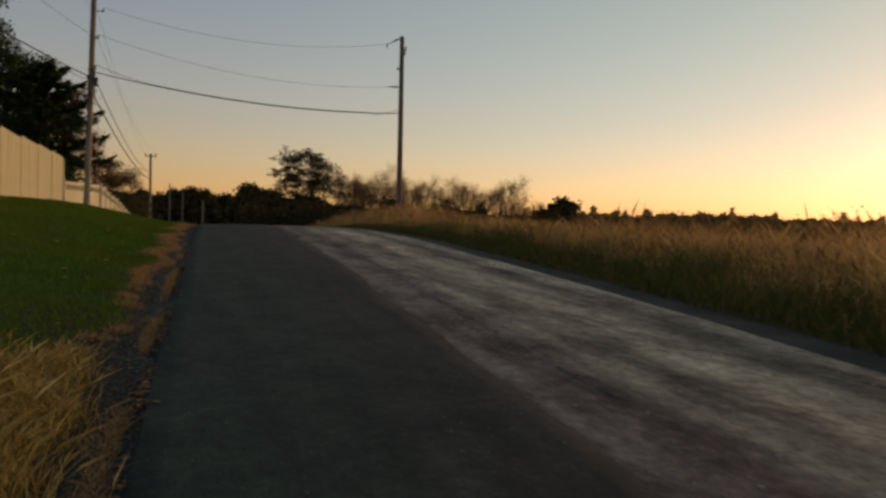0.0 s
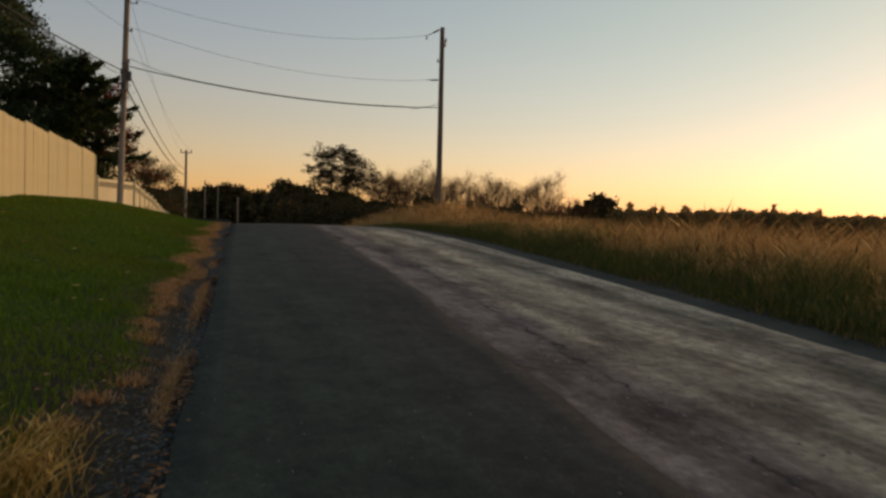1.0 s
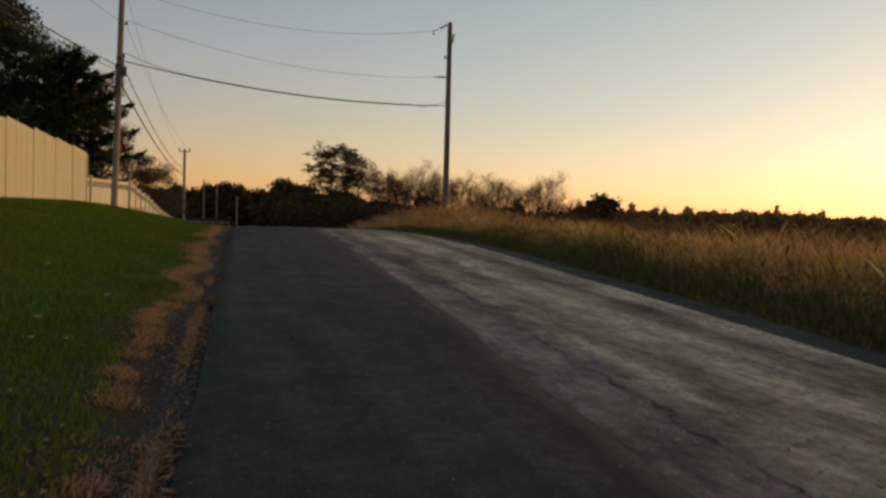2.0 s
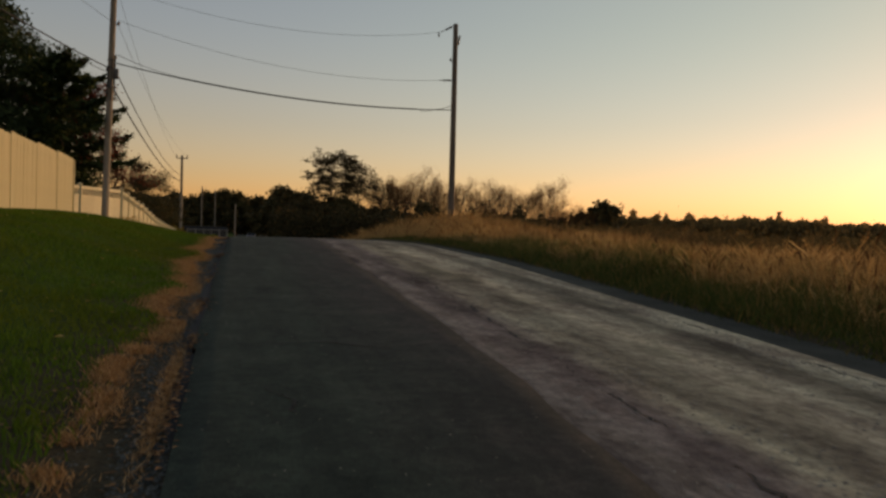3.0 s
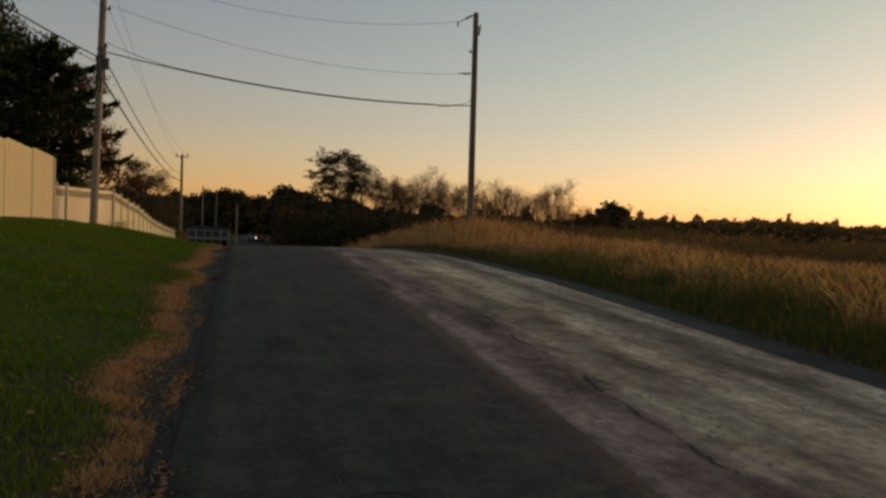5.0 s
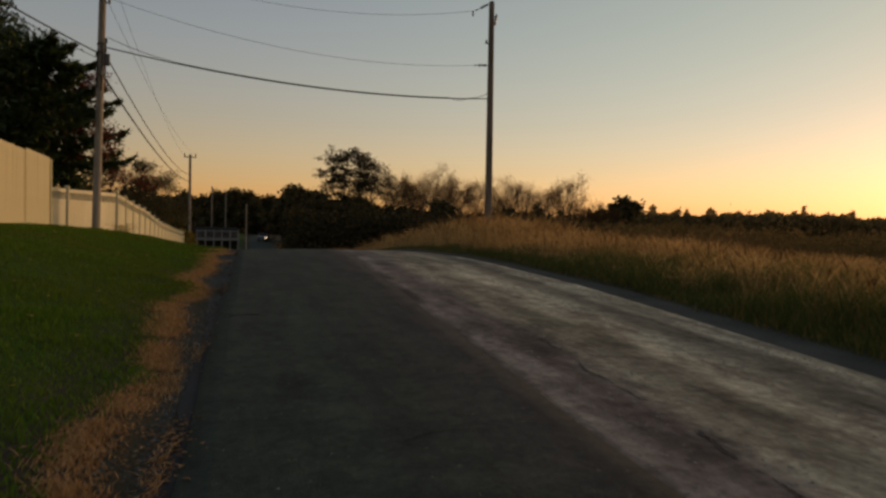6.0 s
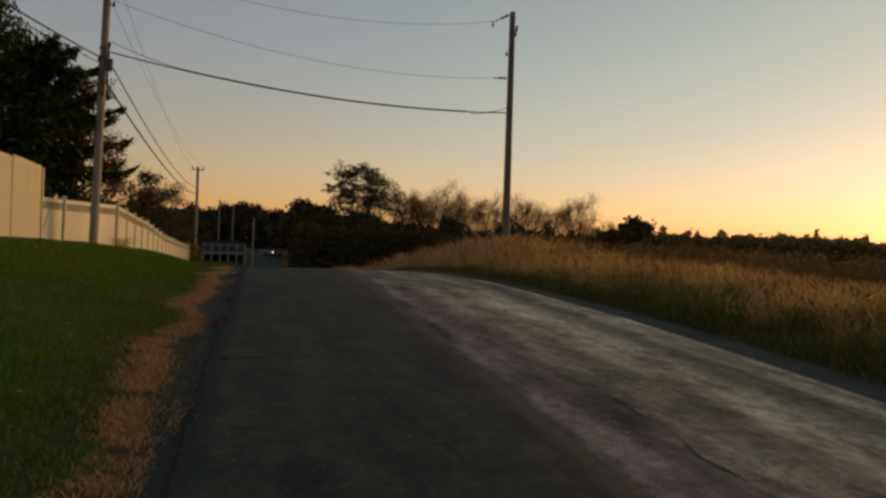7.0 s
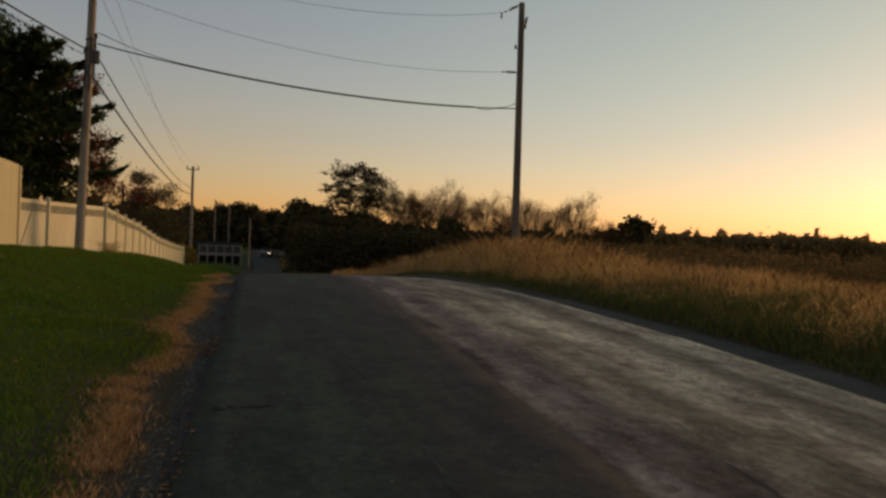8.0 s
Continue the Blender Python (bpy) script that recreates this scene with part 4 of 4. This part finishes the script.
def tree(name, label, at, height, seed, leaf_mat, trunk=0.18, spread=0.5, droop=0.03, depth=3, kids=3, per=6, clump=0.35, leaf=0.12, first=0.35, flat=0.7, bare=False, group="", category="tree", stems=1, wide=1.0, rise=0.0):
    rnd = random.Random(seed)
    sk = Skeleton()
    for s in range(stems):
        d = Vector((rnd.gauss(0, 0.05 + 0.35 * (stems > 1)), rnd.gauss(0, 0.05 + 0.35 * (stems > 1)), 1)).normalized()
        r = height * trunk * 0.1
        n_up = 5
        p = Vector((0, 0, -0.3))
        pts = [p]
        for i in range(n_up):
            d = (d + Vector((rnd.gauss(0, 0.05), rnd.gauss(0, 0.05), 0.12))).normalized()
            pts.append(pts[-1] + d * (height * 0.72 / n_up))
        sk.tube(pts, r, r * 0.3, 8)
        ring = max(4, int(height * 0.9))
        for k in range(ring):
            f = first + (1 - first) * (k + rnd.random() * 0.8) / ring
            i = min(int(f * n_up), n_up - 1)
            q = pts[i].lerp(pts[i + 1], f * n_up - i)
            a = k * 2.4 + rnd.random()
            up = 0.25 + 0.6 * f + rise
            nd = Vector((math.cos(a), math.sin(a), up)).normalized()
            sk.limb(q, nd, wide * height * (0.34 - 0.20 * f) * (0.75 + 0.5 * rnd.random()), r * (0.5 - 0.3 * f), depth - 1, rnd, spread, droop, kids)
    t = thing(name, label, category, at, group=group)
    part("trunk", mesh_np("trunk", [tuple(v) for v in sk.v], sk.f, True), M_BARK, t)
    if not bare:
        part("crown", leaf_mesh("crown", sk.tips, per, clump, leaf, seed, flat), leaf_mat, t)
    return t


def spray_mesh(name, sprays, seed):
    """Needle sprays: thin leaves that follow their twig."""
    rnd = np.random.RandomState(seed)
    c = np.array([tuple(a) for a, _ in sprays])
    d = np.array([tuple(b) for _, b in sprays])
    n_ = len(c)
    d = d + rnd.normal(0, 0.35, (n_, 3))
    d /= np.linalg.norm(d, axis=1)[:, None]
    b = np.cross(d, rnd.normal(0, 0.5, (n_, 3)) + (0, 0, 1))
    b /= np.linalg.norm(b, axis=1)[:, None]
    s_ = (0.16 + 0.16 * rnd.rand(n_))[:, None]
    v = np.stack([c - d * s_, c + b * s_ * 0.30, c + d * s_, c - b * s_ * 0.30], 1).reshape(-1, 3)
    return mesh_np(name, v, np.arange(4 * n_).reshape(-1, 4))


def conifer(name, label, at, height, radius, seed, leaf_mat, group="", low=0.10, per=9, gap=1.0):
    """Uneven whorls of boughs, each a flat fan of needled twigs with a lifted tip."""
    rnd = random.Random(seed)
    sk = Skeleton()
    sprays = []
    sk.tube([Vector((0, 0, -0.3)), Vector((0, 0, height * 0.5)), Vector((0, 0, height))], height * 0.016, 0.02, 8)
    k = 0
    z = height * low
    while z < height * 0.985:
        f = z / height
        reach = radius * (1 - f) ** 0.7 * rnd.choice((0.55, 0.75, 0.9, 1.0, 1.12)) + 0.15
        a = k * 2.4 + rnd.random() * 0.9
        d = Vector((math.cos(a), math.sin(a), 0.10 + 0.45 * f))
        pts = [Vector((0, 0, z))]
        for j in range(6):
            d = d + Vector((rnd.gauss(0, 0.07), rnd.gauss(0, 0.07), -0.10 if j < 3 else 0.13))
            pts.append(pts[-1] + d.normalized() * reach / 6)
        sk.tube(pts, 0.045 * (1 - f) + 0.015, 0.008, 4)
        side = Vector((-math.sin(a), math.cos(a), 0))
        for j in range(1, 7):
            for _ in range(per):
                q = pts[j - 1].lerp(pts[j], rnd.random())
                out = (pts[j] - pts[j - 1]).normalized()
                w = reach * 0.30 * (1.1 - j / 6.5)
                off = rnd.gauss(0, 0.6)
                tw = (out * 0.7 + side * off + Vector((0, 0, rnd.gauss(-0.05, 0.12)))).normalized()
                for _ in range(4):
                    sprays.append((q + tw * w * rnd.random() * 1.6 + Vector((rnd.gauss(0, 0.05), rnd.gauss(0, 0.05), rnd.gauss(-0.04, 0.06))), tw))
        z += (height * 0.0062 + 0.012) * gap
        k += 1
    t = thing(name, label, "tree", at, group=group)
    part("trunk", mesh_np("trunk", [tuple(v) for v in sk.v], sk.f, True), M_BARK, t)
    part("crown", spray_mesh("crown", sprays, seed), leaf_mat, t)
    return t


def on_ground(x, y):
    return (x, y, gz(x, y))


# behind the fence
tree("broadleaf_tree", "large dark dense-crowned tree behind the fence", on_ground(-11.6, 43), 16.0, 3, M_LEAF_DARK, per=30, clump=0.30, leaf=0.10, first=0.10, flat=0.5, wide=0.78, kids=4, droop=0.0)
tree("broadleaf_tree", "dark round-crowned tree behind the fence", on_ground(-8.6, 41.5), 11.2, 8, M_LEAF_DARK, per=28, clump=0.26, leaf=0.085, first=0.10, flat=0.5, wide=0.62, kids=4, droop=0.0)
conifer("evergreen_tree", "dark evergreen with long low boughs reaching round the pole", on_ground(-5.9, 39.4), 7.2, 5.0, 4, M_LEAF_DARK, low=0.36, per=6, gap=2.2)
for x, y, h, sd in ((-10.5, 39.5, 6.2, 41), (-13.5, 40.5, 7.0, 42), (-7.6, 41.0, 5.6, 43)):
    tree("bush", "dense dark bush filling the gap behind the fence", on_ground(x, y), h, sd, M_LEAF_DARK, per=26, clump=0.34, leaf=0.10, first=0.08, stems=2, group="bushes behind the fence", category="bush")
tree("red_maple", "small tree with red autumn leaves behind the fence", on_ground(-5.4, 42.2), 7.7, 5, M_LEAF_RED, per=34, clump=0.22, leaf=0.055, wide=0.8, first=0.25)
tree("young_tree", "dark bushy young tree beyond the fence", on_ground(-6.2, 66), 8.3, 6, M_LEAF_FAR, per=34, clump=0.24, leaf=0.065, first=0.2)
tree("young_tree", "dark bushy young tree beyond the fence", on_ground(-4.9, 72), 6.9, 7, M_LEAF_FAR, per=34, clump=0.24, leaf=0.065, first=0.2)

# far woods: a few kinds, each built once and then set out
big = tree("broadleaf_tree", "tall dark tree standing over the far woods", on_ground(23.2, 155), 21.4, 9, M_WOOD, trunk=0.16, per=20, clump=0.48, leaf=0.19, first=0.52, flat=0.32, droop=-0.02, wide=0.85, kids=2, spread=0.6, group="far trees")
second = tree("broadleaf_tree", "broad open-crowned tree beside the tallest one", on_ground(29.6, 156), 19.6, 10, M_WOOD, trunk=0.14, per=12, clump=0.50, leaf=0.17, first=0.48, flat=0.6, wide=0.8, kids=2, rise=0.3, group="far trees")
kinds = [
    tree("broadleaf_tree", "dark leafy tree of the far woods", on_ground(14.5, 150), 12.0, 12, M_LEAF_FAR, per=7, clump=0.65, leaf=0.46, first=0.10, group="far trees"),
    tree("broadleaf_tree", "dark leafy tree of the far woods", on_ground(18, 152), 10.5, 13, M_LEAF_FAR, per=7, clump=0.7, leaf=0.46, first=0.08, group="far trees"),
]
bare = [
    tree("bare_tree", "bare thin-twigged tree of the far woods", on_ground(34, 158), 16.5, 15, M_TWIG, trunk=0.12, depth=3, kids=4, per=4, clump=0.45, leaf=0.085, first=0.3, rise=0.7, spread=0.35, wide=0.9, droop=0.06, group="bare trees"),
    tree("bare_tree", "bare thin-twigged tree of the far woods", on_ground(40, 160), 15.0, 16, M_TWIG, trunk=0.12, depth=3, kids=4, per=4, clump=0.45, leaf=0.085, first=0.3, rise=0.7, spread=0.35, wide=0.9, droop=0.06, group="bare trees"),
]


def bearing(a, d):
    """A spot d metres off at a degrees clockwise from +y, seen from the crest's near side."""
    return 0.4 + d * math.sin(radians(a)), 10 + d * math.cos(radians(a))


def set_out(src, a, d, s, rnd):
    x, y = bearing(a, d)
    return copy_thing(src, pose(x, y, gz(x, y), 0, 0, rnd.uniform(0, 360)) @ Matrix.Diagonal((s, s, s * rnd.uniform(0.9, 1.1), 1)))


rt = random.Random(77)
for i in range(46):                    # dense dark wood right of the road, lower towards the field
    ang = 5.5 + 26 * (i + rt.random()) / 46
    set_out(kinds[i % 2], ang, rt.uniform(132, 150), rt.uniform(0.66, 0.86) * (1 - 0.22 * float(smooth01(9, 15, ang)) - 0.12 * float(smooth01(18, 22, ang))), rt)
for i in range(21):                    # bare trees over it
    ang = 12.6 + 17.5 * (i + rt.random()) / 21
    set_out(bare[i % 2], ang, rt.uniform(150, 162), rt.uniform(0.94, 1.18) * (1 - 0.30 * float(smooth01(25.5, 31, ang))), rt)
for i in range(22):                    # beyond the end of the road
    set_out(kinds[i % 2], -9 + 15 * (i + rt.random()) / 22, rt.uniform(185, 205), rt.uniform(0.75, 1.0), rt)
for i in range(7):
    set_out(kinds[i % 2], -8 + 5 * (i + rt.random()) / 7, rt.uniform(110, 130), rt.uniform(0.5, 0.62), rt)
for a, d, s in ((24.4, 86, 0.60), (25.6, 84, 0.66), (26.6, 87, 0.56), (30.8, 160, 1.12), (10.2, 140, 0.95), (8.6, 142, 0.72), (7.4, 143, 0.66), (17.0, 140, 0.92), (16.2, 142, 0.7)):
    set_out(kinds[0], a, d, s, rt)


def treeline(a0, a1, d, h, n, seed, leaf=0.0, spike=0.0):
    """Far woods as one mass of leaf clumps with a ragged top."""
    rnd = np.random.RandomState(seed)
    a = np.radians(rnd.uniform(a0, a1, n))
    dd = d + rnd.normal(0, 5, n)
    x, y = 0.4 + dd * np.sin(a), 10 + dd * np.cos(a)
    deg = np.degrees(a)
    bumps = np.random.RandomState(seed + 50).rand(4, 800)
    wave = [np.interp(deg, np.arange(800) * st - 60, bumps[i]) for i, st in enumerate((2.6, 1.0, 0.45, 0.2))]
    top = h * (0.58 + 0.14 * wave[0] + 0.10 * wave[1] + 0.09 * wave[2] ** 2 + spike * wave[3] ** 7) * (1 - 0.12 * smooth01(35, 60, deg))
    z = ground_z(x, y) + top * rnd.rand(n) ** 1.15
    return leaf_mesh("treeline", np.stack([x, y, z], -1), 1, 0.3, leaf or d * 0.0024, seed)


tagged(part("far_treeline", treeline(28, 75, 210, 14.2, 210000, 5, 0.46, 0.20), M_LEAF_BROWN), "dark far treeline along the field", "trees", kind="stuff")
tagged(part("far_treeline", treeline(-40, 32, 230, 13, 40000, 6), M_LEAF_FAR), "dark far treeline behind the houses", "trees", kind="stuff")
tagged(part("thicket", treeline(4.6, 30, 92, 8.6, 90000, 12, 0.19), M_WOOD), "dark thicket of brush before the far woods", "brush", kind="stuff")
tagged(part("far_wood", treeline(4.8, 31, 138, 10.0, 90000, 14, 0.30, 0.2), M_WOOD), "dark dense wood behind the thicket", "trees", kind="stuff")
tagged(part("hedgerow", treeline(29, 74, 62, 5.5, 90000, 8, 0.11), M_HEDGE), "brown hedgerow across the field", "hedge", kind="stuff")
tagged(part("hedgerow", treeline(26, 74, 115, 9.6, 110000, 9, 0.17), M_HEDGE), "dark brown hedgerow far across the field", "hedge", kind="stuff")


# ---- far houses, lamp and car beyond the crest ----
def far_house(at, rz, sx, sy, h, wall_mat, label, deck):
    t = thing("house", label, "house", at, rz)
    part("wall", box_bm(sx, sy, h, (0, 0, h / 2), 0.02), wall_mat, t)
    bm = bmesh.new()
    o, rh = 0.3, sy * 0.10
    pts = [(-sx / 2 - o, -sy / 2 - o, h), (sx / 2 + o, -sy / 2 - o, h), (sx / 2 + o, sy / 2 + o, h), (-sx / 2 - o, sy / 2 + o, h), (-sx / 2 - o, 0, h + rh), (sx / 2 + o, 0, h + rh)]
    v = [bm.verts.new(p) for p in pts]
    for f in ((0, 1, 5, 4), (2, 3, 4, 5), (0, 4, 3), (1, 2, 5), (3, 2, 1, 0)):
        bm.faces.new([v[i] for i in f])
    part("roof", bm, M_ROOF, t)
    for i in range(2):
        x = -sx / 2 + sx * (i + 0.5) / 2
        for z in (2.75,):
            w = part("window", box_bm(1.1, 0.08, 1.3, (x, -sy / 2 - 0.03, z), 0.01), M_BLUE, t)
            part("pane", box_bm(0.94, 0.03, 1.14, (x, -sy / 2 - 0.075, z), 0.005), M_GLASS, w)
    if deck:
        y0, y1, dz = -sy / 2 - 2.8, -sy / 2, 2.35
        part("deck", box_bm(sx, 2.8, 0.22, (0, (y0 + y1) / 2, dz), 0.01), M_HOUSE, t)
        for i in range(6):
            part("deck_post", box_bm(0.18, 0.18, dz, (-sx / 2 + 0.1 + (sx - 0.2) * i / 5, y0 + 0.1, dz / 2), 0.01), M_HOUSE, t)
            part("newel", box_bm(0.16, 0.16, 1.25, (-sx / 2 + 0.1 + (sx - 0.2) * i / 5, y0 + 0.1, dz + 0.73), 0.01), M_HOUSE, t)
        part("handrail", box_bm(sx, 0.12, 0.13, (0, y0 + 0.06, dz + 1.2), 0.01), M_HOUSE, t)
        part("foot_rail", box_bm(sx, 0.08, 0.10, (0, y0 + 0.06, dz + 0.22), 0.01), M_HOUSE, t)
        for i in range(19):
            part("baluster", box_bm(0.06, 0.05, 0.95, (-sx / 2 + 0.1 + (sx - 0.2) * i / 18, y0 + 0.06, dz + 0.70), 0.005), M_HOUSE, t)
    return t


hx, hy = -0.6, 122.0
far_house((hx, hy, gz(hx, hy) - 1.45), 4, 5.7, 6.0, 3.5, M_BLUE, "dark house with a weathered white raised deck", True)


def car(at, rz, label, paint, lit):
    t = thing("car", label, "car", at, rz)
    bm = bmesh.new()
    prof = [(-2.1, 0.35), (-2.15, 0.75), (-1.95, 0.95), (-1.6, 1.42), (0.2, 1.46), (0.95, 1.0), (1.9, 0.86), (2.1, 0.65), (2.08, 0.35)]
    for s in (-0.82, 0.82):
        for x, z in prof:
            bm.verts.new((x, s * (0.86 if z > 1.2 else 1.0), z))
    bm.verts.ensure_lookup_table()
    k = len(prof)
    for i in range(k):
        j = (i + 1) % k
        bm.faces.new([bm.verts[a] for a in (i, j, j + k, i + k)])
    bm.faces.new([bm.verts[a] for a in range(k)][::-1])
    bm.faces.new([bm.verts[a] for a in range(k, 2 * k)])
    bmesh.ops.bevel(bm, geom=list(bm.edges), offset=0.05, segments=2, affect="EDGES")
    part("body", bm, paint, t)
    part("windscreen", box_bm(0.02, 1.2, 0.5, (0, 0, 0), 0.004), M_GLASS, t, at=pose(0.60, 0, 1.24, 0, -58 + 0, 0))
    part("rear_window", box_bm(0.02, 1.15, 0.42, (0, 0, 0), 0.004), M_GLASS, t, at=pose(-1.80, 0, 1.2, 0, 37, 0))
    for sx in (-1.3, 1.3):
        for sy in (-0.78, 0.78):
            w = part("wheel", lathe_bm([(0.2, -0.09), (0.31, -0.1), (0.33, -0.05), (0.33, 0.05), (0.31, 0.1), (0.2, 0.09)], 18), M_TYRE, t, at=pose(sx, sy, 0.33, 90, 0, 0))
            part("rim", lathe_bm([(0.19, -0.095), (0.19, 0.095)], 12), M_METAL, w)
    for sy in (-0.6, 0.6):
        part("headlight", box_bm(0.05, 0.3, 0.12, (2.07, sy, 0.68), 0.01), M_LAMP if lit and sy > 0 else M_GLASS, t)
    return t


car((9.7, 101.0, float(road_z(9.2, 101))), -85, "dark hatchback parked beside the far road", M_CAR, False)
car((7.6, 148.0, float(road_z(7.6, 148))), -97, "silver hatchback with one lit headlight on the far road", M_SILVER, True)


def slim_pole(x, y, h, label):
    t = wood_pole("utility_pole", label, (x, y, gz(x, y) - 0.02), h, 0.11, 0.08, wood=M_POLE_PALE)
    return t


far_label = "slim utility pole down the road past the crest"
slim_pole(-1.2, 128, 8.8, far_label)
slim_pole(0.9, 140, 8.6, far_label)
slim_pole(3.6, 116, 6.8, far_label)
slim_pole(12.6, 116, 6.2, far_label)


# ---- small things along the fence ----
stake = part("wooden_stake", box_bm(0.035, 0.035, 1.35, (0, 0, 0.675), 0.004), M_FENCE, at=pose(-5.35, 36.1, gz(-5.35, 36.1) - 0.05, 4, 14, 20))
tagged(stake, "weathered wooden stake leaning by the cream fence", "stake")
shrub = tree("shrub", "small yellow-leaved shrub at the fence's end", on_ground(-3.3, 83.0), 2.6, 31, M_LEAF_YELLOW, per=10, clump=0.18, leaf=0.08, first=0.1, category="shrub")
tree("shrub", "dark red shrub behind the cream fence", on_ground(-7.2, 39.5), 3.4, 32, M_LEAF_RED, per=12, clump=0.2, leaf=0.07, first=0.1, category="shrub")
